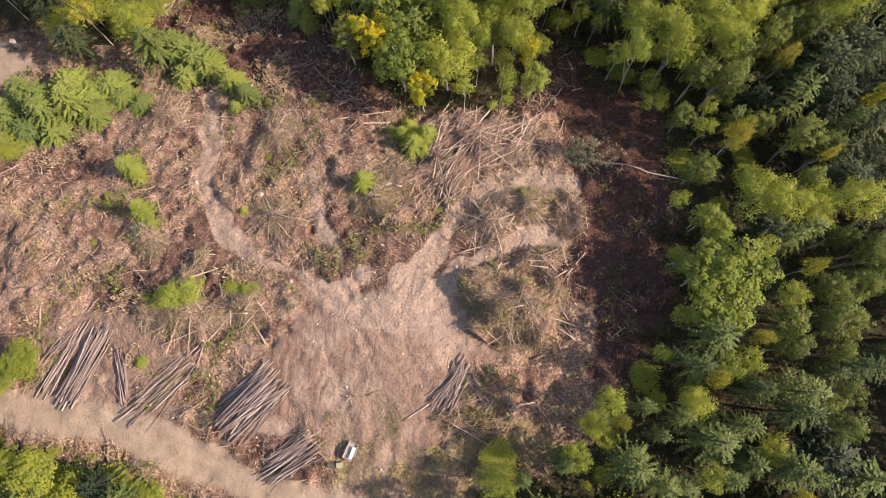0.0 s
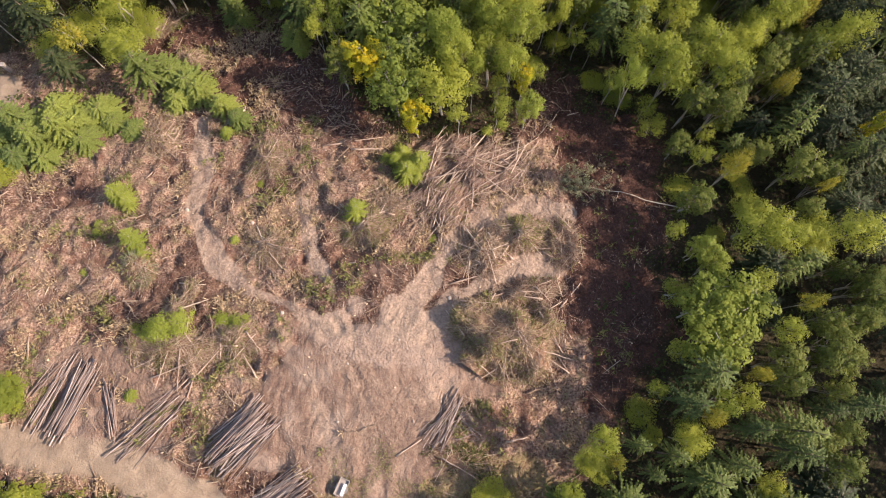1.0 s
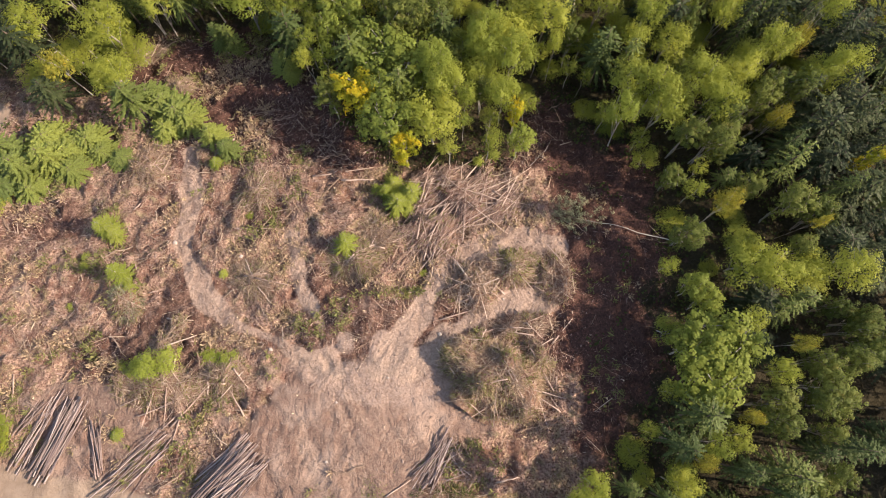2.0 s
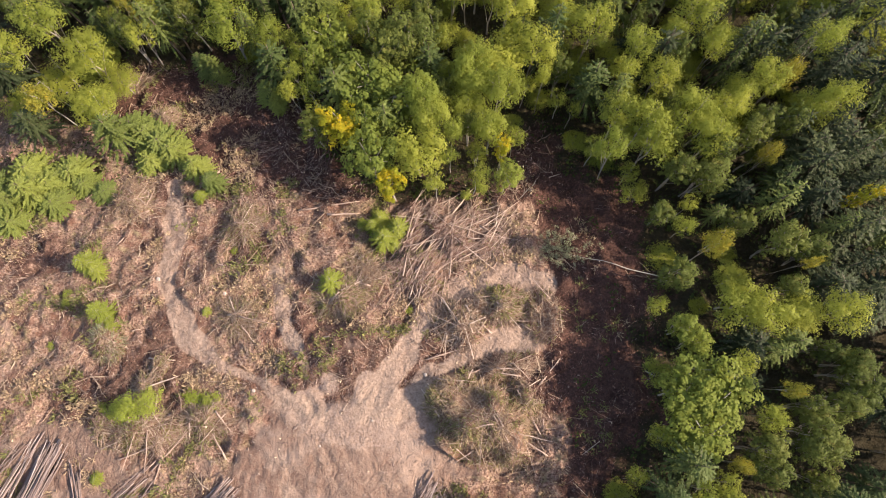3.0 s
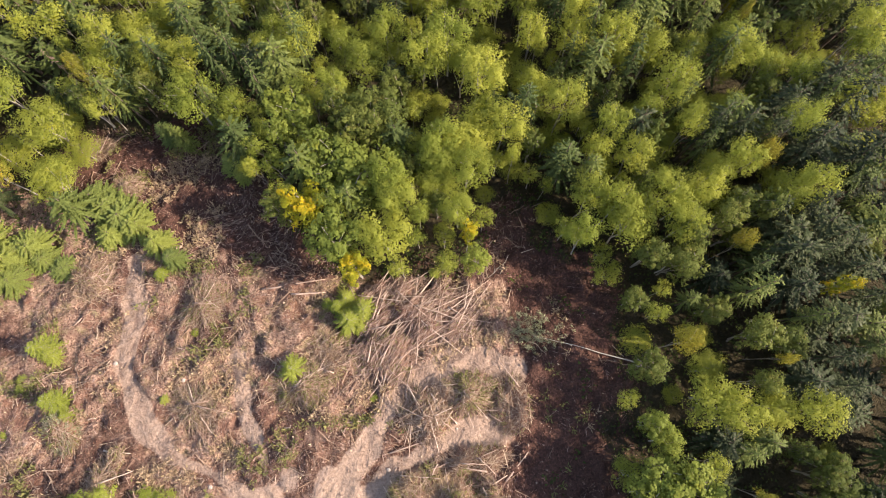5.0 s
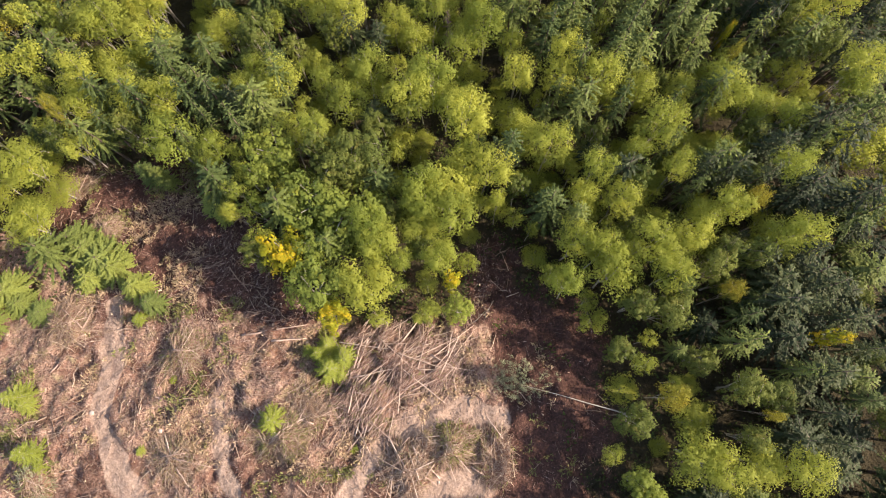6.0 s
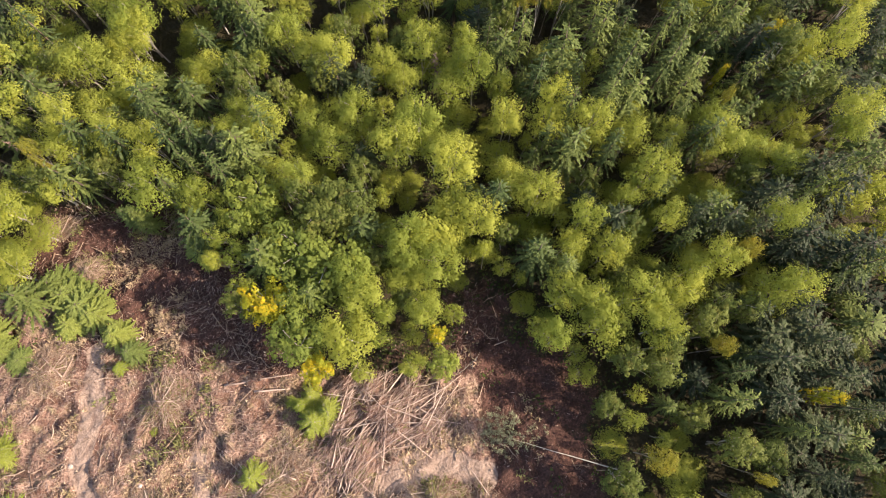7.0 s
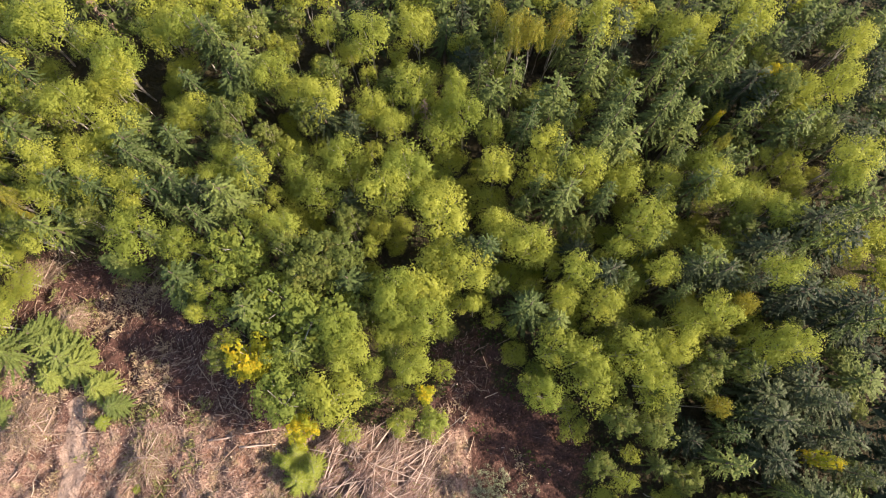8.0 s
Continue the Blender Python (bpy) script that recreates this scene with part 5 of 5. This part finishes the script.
# ---------------------------------------------------------------- heaps of brush
def brush_pile(x, y, rx, ry, turn, high, seed, label, poles=8, twigs=900, brush=1500, brush_mat=None, radial=0.5, pole_len=(2.0, 4.5), stick=SLASH, lie=None):
    """A heap: a rough dark core, thin sticks and dead foliage over it, and a few poles that can be told apart."""
    rng = np.random.RandomState(seed)
    base = gz(x, y)
    root = tagged(new("brush_pile"), label, "brush pile", "heaps of logging slash")
    root.location = (x, y, base)
    ct, st = math.cos(radians(turn)), math.sin(radians(turn))

    def top(u, v):
        """Height of the heap at (u, v), in shares of its radii, over the foot of the heap."""
        X, Y = x + ct * u * rx - st * v * ry, y + st * u * rx + ct * v * ry
        d = np.hypot(u, v)
        dome = high * np.clip(1 - (d * (0.62 + 0.85 * vnoise(X, Y, 2.6, seed * 1.3))) ** 2, -0.05, 1) * (0.7 + 0.6 * vnoise(X, Y, 1.7, seed * 3.1))
        return np.stack([X - x, Y - y, ground_z(X, Y) - base + dome], -1)

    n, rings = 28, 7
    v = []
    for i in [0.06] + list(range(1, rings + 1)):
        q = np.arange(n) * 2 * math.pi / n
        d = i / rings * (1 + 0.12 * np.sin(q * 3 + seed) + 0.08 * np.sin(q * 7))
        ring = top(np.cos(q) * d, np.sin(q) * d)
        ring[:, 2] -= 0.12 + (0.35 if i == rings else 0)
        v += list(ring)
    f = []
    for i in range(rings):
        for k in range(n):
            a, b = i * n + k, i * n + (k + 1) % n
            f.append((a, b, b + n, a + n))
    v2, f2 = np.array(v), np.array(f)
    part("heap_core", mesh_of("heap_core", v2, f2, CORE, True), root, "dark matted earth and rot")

    def pick(m, k=0.5):
        d, q = rng.rand(m) ** k * 1.02, rng.uniform(0, 2 * math.pi, m)
        return np.cos(q) * d, np.sin(q) * d

    def rods(m, lo, hi):
        u, w = pick(m)
        c = top(u, w)
        out = np.arctan2(c[:, 1], c[:, 0])
        q = np.where(rng.rand(m) < radial, out, rng.uniform(0, 2 * math.pi, m)) + rng.normal(size=m) * 0.45
        if lie is not None:
            q = np.where(rng.rand(m) < 0.8, radians(lie) + rng.normal(size=m) * 0.4, q)
        ln = rng.uniform(lo, hi, m)
        d = np.stack([np.cos(q), np.sin(q), np.zeros(m)], -1) * ln[:, None] / 2
        a, b = c - d, c + d
        for p in (a, b):
            u, w = (ct * p[:, 0] + st * p[:, 1]) / rx, (-st * p[:, 0] + ct * p[:, 1]) / ry
            p[:, 2] = 0.75 * top(u, w)[:, 2] + 0.25 * c[:, 2] + rng.uniform(0.02, 0.35, m)
        return a, b, ln

    if twigs:
        a, b, ln = rods(twigs, 0.5, 2.4)
        r = rng.uniform(0.012, 0.04, twigs)
        ob = part("twig_tangle", mesh_of("twig_tangle", *prisms(a, b, r, r * 0.5), stick), root)
        tagged(ob, kind="stuff")
    for share, mat, name in ((0.46, brush_mat or STRAW, "dead_foliage"), (0.2, LITTER, "brown_foliage"), (0.34, FERN, "olive_foliage")):
        m = int(brush * share)
        if not m:
            continue
        u, w = pick(m * 2)
        a = top(u, w)
        keep = vnoise(a[:, 0] + x, a[:, 1] + y, 1.3, seed + len(name)) > 0.42
        a = a[keep][:m]
        m = len(a)
        drift = vnoise(a[:, 0] + x, a[:, 1] + y, 2.2, seed * 1.7) * 9.0
        q = np.where(rng.rand(m) < radial, np.arctan2(a[:, 1], a[:, 0]), drift) + rng.normal(size=m) * 0.45
        s = rng.uniform(0.25, 0.9, m)
        b = a + np.stack([np.cos(q) * s, np.sin(q) * s, rng.uniform(-0.3, 0.35, m)], -1)
        ob = part(name, mesh_of(name, *blades(a, b, rng.uniform(0.018, 0.045, m), rng.normal(size=a.shape) * 0.5 + np.array([0, 0, 1.0])), mat), root)
        tagged(ob, kind="stuff")
    if poles:
        a, b, ln = rods(poles, *pole_len)
        for k in range(poles):
            d = Vector(b[k] - a[k])
            mid = Vector((a[k] + b[k]) / 2) + Vector((0, 0, 0.12))
            th = rng.uniform(0.25, 0.58)
            m = Matrix.Translation(mid) @ d.to_track_quat("X", "Z").to_matrix().to_4x4() @ Matrix.Diagonal((d.length / 8.0, th, th, 1))
            part("pole", POLES[k % 6], root, "", m)
    return root


brush_pile(8.2, 10.0, 6.6, 5.0, -12, 3.1, 1, "large heap of straw-coloured brush and branches", 24, 1500, 8500, STRAW, 0.15, (2.2, 5.2))
brush_pile(10.6, 15.4, 4.6, 1.5, 8, 0.8, 2, "low windrow of reddish brush", 5, 600, 900, LITTER, 0.2)
brush_pile(5.4, 20.4, 2.9, 3.2, 20, 1.1, 3, "heap of grey crossed branches in a track bend", 26, 700, 500, STRAW, 0.3, (2.2, 5.0))
brush_pile(10.2, 22.7, 4.2, 2.2, 5, 1.0, 4, "low heap of tawny brush within a track bend", 5, 700, 1700, FERN, 0.4)
brush_pile(15.4, 21.6, 2.4, 3.4, 0, 0.9, 5, "low reddish brush heap at the shade's edge", 3, 500, 900, LITTER, 0.4)
brush_pile(5.2, 32.9, 8.0, 4.2, -6, 1.4, 6, "wide heap of pinkish split poles and slash", 70, 2200, 2600, LITTER, 0.15, (2.5, 7.0), TWIG, 52)
brush_pile(0.6, 27.4, 3.6, 4.4, 30, 1.0, 7, "heap of long poles and green brush", 26, 900, 1000, FERN, 0.2, (2.5, 6.5), TWIG, 57)
brush_pile(-9.4, 23.8, 3.4, 2.8, 0, 0.7, 8, "ring of cut brush round a standing young fir", 4, 700, 2200, FERN, 0.85)
brush_pile(-6.0, 27.6, 2.2, 3.6, 10, 0.7, 9, "heap of grey-green cut boughs", 3, 500, 1500, STRAW, 0.3)
brush_pile(-36.4, 18.4, 1.8, 2.4, 30, 0.8, 10, "heap of cut fir boughs beside a sapling", 2, 200, 1100, LEAF["grey"], 0.6)
brush_pile(-30.2, 8.6, 5.6, 2.4, 0, 0.8, 11, "brush heap between standing saplings", 12, 900, 1900, FERN, 0.3, (2.5, 5.0))
brush_pile(-35.8, 50.2, 2.2, 1.8, 20, 1.1, 12, "round heap of bleached straw-coloured brush", 3, 500, 1500, STRAW, 0.6)
brush_pile(-41.5, 56.6, 3.0, 1.8, 20, 0.8, 13, "heap of rusty dead brush at the wood's edge", 3, 400, 900, LITTER, 0.4)
brush_pile(-37.6, 37.2, 3.0, 3.4, 40, 0.8, 14, "cut boughs heaped beside a skid track", 8, 600, 1300, STRAW, 0.3)
brush_pile(-22.0, 33.6, 3.2, 2.6, 40, 0.6, 15, "loose cut boughs on the slope", 3, 500, 1100, FERN, 0.4)
brush_pile(-30.6, 13.6, 3.6, 1.6, 60, 0.5, 16, "thin dry brush among skid tracks", 3, 400, 900, STRAW, 0.3)
brush_pile(-21.2, 21.4, 3.0, 2.2, -30, 0.6, 17, "straw-coloured brush between skid tracks", 5, 600, 1400, STRAW, 0.4)
brush_pile(-22.8, 9.6, 2.6, 2.2, 0, 0.7, 18, "brush heap under saplings", 5, 500, 900, FERN, 0.4)
brush_pile(-29.0, 40.0, 2.4, 3.0, 0, 0.6, 19, "grey dead boughs beside a skid track", 4, 400, 900, STRAW, 0.5)
brush_pile(2.6, -3.4, 3.8, 1.5, -10, 0.5, 20, "low dark green brush beside a pole heap", 2, 200, 1300, UNDER, 0.4)


# ---------------------------------------------------------------- felled and leaning trees
def felled_tree():
    rng = np.random.RandomState(3)
    root = tagged(new("felled_tree"), "felled tree with a grey-green leafy top", "felled tree")
    root.location = (18.4, 29.8, gz(18.4, 29.8))
    line = [(13.0 * k / 8, -3.6 * k / 8) for k in range(9)]
    v, f = limb([(a, b, gz(18.4 + a, 29.8 + b) - root.location.z + 0.45) for a, b in line], [0.02 + 0.008 * k for k in range(9)], 7)
    part("trunk", mesh_of("trunk", v, f, BARK_PALE, True), root, "thin pale trunk")
    c = rng.normal(size=(150, 3)) * np.array([1.9, 1.2, 0.4]) + np.array([-0.2, 0.2, 0.95])
    at = np.repeat(c, 30, 0)
    d = rng.normal(size=at.shape) * 0.17
    at = at + d
    v, f = leaf_cards(rng, at, unit(d + np.array([0, 0, 0.1]) + rng.normal(size=at.shape) * 0.1), rng.uniform(0.045, 0.095, len(at)))
    part("crown", mesh_of("crown", v, f, LEAF["grey"]), root, "wilted grey-green leaves")


felled_tree()

# foot x, y, tip x, y, tip height over the ground
LEANING = [(-46.0, 57.1, -47.1, 60.2, 6), (-49.9, 52.7, -51.4, 54.0, 6), (-45.4, 61.8, -47.5, 61.5, 5), (-39.2, 59.1, -41.2, 67.3, 9), (-47.1, 54.1, -50.7, 57.7, 6), (13.2, 37.0, 15.4, 38.6, 2.2)]


def bare_birch(x0, y0, x1, y1, high, seed):
    rng = np.random.RandomState(seed)
    root = tagged(new("bare_birch"), "slim white leafless trunk leaning at the wood's edge", "tree", "leaning white trunks")
    z0 = gz(x0, y0)
    root.location = (x0, y0, z0)
    tip = np.array([x1 - x0, y1 - y0, gz(x1, y1) + high - z0])
    v, f = limb([(0, 0, -0.4), tuple(tip * 0.35 + rng.normal(size=3) * 0.1), tuple(tip * 0.7 + rng.normal(size=3) * 0.1), tuple(tip)], [0.055, 0.045, 0.03, 0.012], 6)
    part("trunk", mesh_of("trunk", v, f, BARK_PALE, True), root, "white bark")
    for k in range(5):
        t = 0.4 + 0.12 * k
        p = tip * t
        e = p + unit(rng.normal(size=3) + np.array([0, 0, 0.8])) * rng.uniform(0.8, 1.8)
        v, f = limb([tuple(p), tuple((p + e) / 2 + rng.normal(size=3) * 0.1), tuple(e)], [0.04, 0.025, 0.008], 4)
        part("branch", mesh_of("branch", v, f, BARK_PALE, True), root)


for k, row in enumerate(LEANING):
    bare_birch(*row, 300 + k)


# ---------------------------------------------------------------- small things at the roadside
STEEL = plain_mat("worn_steel", (0.30, 0.29, 0.28), (0.16, 0.09, 0.06), 0.5, 3.0, 0.6)
BOARD = plain_mat("weathered_board", (0.36, 0.31, 0.28), (0.2, 0.16, 0.14), 0.8, 4.0)
SHEET = plain_mat("white_sheet", (0.80, 0.80, 0.80), (0.55, 0.53, 0.5), 0.35, 2.0)
RUBBER = plain_mat("tyre_rubber", (0.03, 0.03, 0.03), (0.09, 0.075, 0.06), 0.8, 5.0)
DARK_BOX = plain_mat("dark_plastic", (0.07, 0.06, 0.05), (0.13, 0.11, 0.09), 0.5, 4.0)
GREEN_BOX = plain_mat("faded_green_plastic", (0.30, 0.30, 0.19), (0.2, 0.17, 0.11), 0.5, 4.0)
STONE = plain_mat("pale_stone", (0.40, 0.34, 0.29), (0.28, 0.22, 0.18), 0.85, 3.0)


def block(size, at=(0, 0, 0), bevel=0.02, turn=0.0):
    bm = bmesh.new()
    bmesh.ops.create_cube(bm, size=1.0, matrix=Matrix.Translation(at) @ pose(0, 0, 0, 0, 0, turn) @ Matrix.Diagonal((*size, 1)))
    bmesh.ops.bevel(bm, geom=bm.edges[:], offset=bevel, segments=2, affect="EDGES")
    return bm


def bm_part(name, bm, mat, parent, label="", m=None):
    me = bpy.data.meshes.new(name)
    bm.to_mesh(me)
    bm.free()
    me.materials.append(mat)
    return part(name, me, parent, label, m)


def wheel(parent, at):
    bm = bmesh.new()
    bmesh.ops.create_cone(bm, cap_ends=True, segments=20, radius1=0.27, radius2=0.27, depth=0.17)
    bmesh.ops.bevel(bm, geom=[e for e in bm.edges if e.is_manifold and e.calc_face_angle() > 0.8], offset=0.04, segments=2, affect="EDGES")
    tyre = bm_part("wheel", bm, RUBBER, parent, "black rubber tyre", pose(*at, 90, 0, 0))
    bm = bmesh.new()
    bmesh.ops.create_cone(bm, cap_ends=True, segments=16, radius1=0.15, radius2=0.13, depth=0.19)
    bm_part("rim", bm, STEEL, tyre, "steel rim")


def utility_trailer(x, y, turn):
    root = tagged(new("utility_trailer"), "small weathered utility trailer carrying a white sheet", "trailer")
    root.matrix_basis = pose(x, y, gz(x, y), 0, 0, turn) @ Matrix.Scale(0.85, 4)
    bm_part("frame", block((2.2, 1.26, 0.08), (0, 0, 0.42)), STEEL, root, "steel frame")
    for k in range(7):
        bm_part("plank", block((2.14, 0.165, 0.03), (0, -0.53 + 0.177 * k, 0.48), 0.008), BOARD, root)
    for sy in (-0.62, 0.62):
        bm_part("side_rail", block((2.2, 0.05, 0.30), (0, sy, 0.63), 0.012), BOARD, root)
    for sx in (-1.09, 1.09):
        bm_part("end_rail", block((0.05, 1.2, 0.30), (sx, 0, 0.63), 0.012), BOARD, root)
    bm_part("drawbar", block((1.0, 0.08, 0.08), (1.55, 0, 0.40)), STEEL, root)
    for sy in (-0.75, 0.75):
        wheel(root, (-0.1, sy, 0.27))
        bm_part("mudguard", block((0.72, 0.2, 0.03), (-0.1, sy, 0.60), 0.012), STEEL, root)
    cargo = bm_part("white_panel", block((1.5, 0.42, 0.06), (-0.15, -0.32, 0.80), 0.02, 3), SHEET, root, "bright white folded sheet")
    return cargo


def tote(name, x, y, turn, size, mat, label):
    root = tagged(new(name), label, "box")
    root.matrix_basis = pose(x, y, gz(x, y) + 0.02, 0, 0, turn)
    bm_part("body", block((size[0], size[1], size[2]), (0, 0, size[2] / 2), 0.03), mat, root)
    bm_part("lid", block((size[0] * 1.06, size[1] * 1.08, 0.06), (0, 0, size[2] + 0.03), 0.02), mat, root)
    for sx in (-1, 1):
        bm_part("grip", block((0.05, size[1] * 0.4, 0.05), (sx * size[0] * 0.52, 0, size[2] * 0.75), 0.015), mat, root)


utility_trailer(-10.1, -6.2, 66)
tote("dark_tote", -12.2, -7.7, 0, (0.7, 0.5, 0.4), DARK_BOX, "dark plastic tote on dry grass")
tote("green_tote", -11.3, -7.7, 2, (0.62, 0.5, 0.36), GREEN_BOX, "faded green plastic tote on dry grass")


def stone(x, y, s, seed):
    rng = np.random.RandomState(seed)
    bm = bmesh.new()
    bmesh.ops.create_icosphere(bm, subdivisions=2, radius=s)
    for v in bm.verts:
        v.co = v.co * (1 + rng.normal() * 0.09)
        v.co.z *= 0.65
    me = bpy.data.meshes.new("stone")
    bm.to_mesh(me)
    bm.free()
    me.materials.append(STONE)
    ob = tagged(new("stone", me), "pale boulder on trampled soil", "stone", "loose boulders")
    ob.location = (x, y, gz(x, y) + s * 0.3)


for k, (x, y, s) in enumerate([(-6.8, -8.2, 0.17), (-9.9, 6.9, 0.13), (-10.8, 0.6, 0.15), (-18.0, 12.8, 0.26), (-31.8, 26.4, 0.26), (-23.0, 24.4, 0.22), (-4.2, 9.6, 0.12), (1.6, 14.6, 0.22), (9.2, 18.9, 0.16)]):
    stone(x, y, s, 400 + k)


def marker_post(x, y):
    root = tagged(new("wooden_post"), "weathered wooden post beside a dirt spur", "post")
    root.location = (x, y, gz(x, y))
    bm_part("post", block((0.5, 0.5, 2.0), (0, 0, 1.0), 0.03), BOARD, root)
    bm_part("cap", block((0.6, 0.6, 0.08), (0, 0, 2.04), 0.02), BOARD, root)


marker_post(-62.2, 49.4)
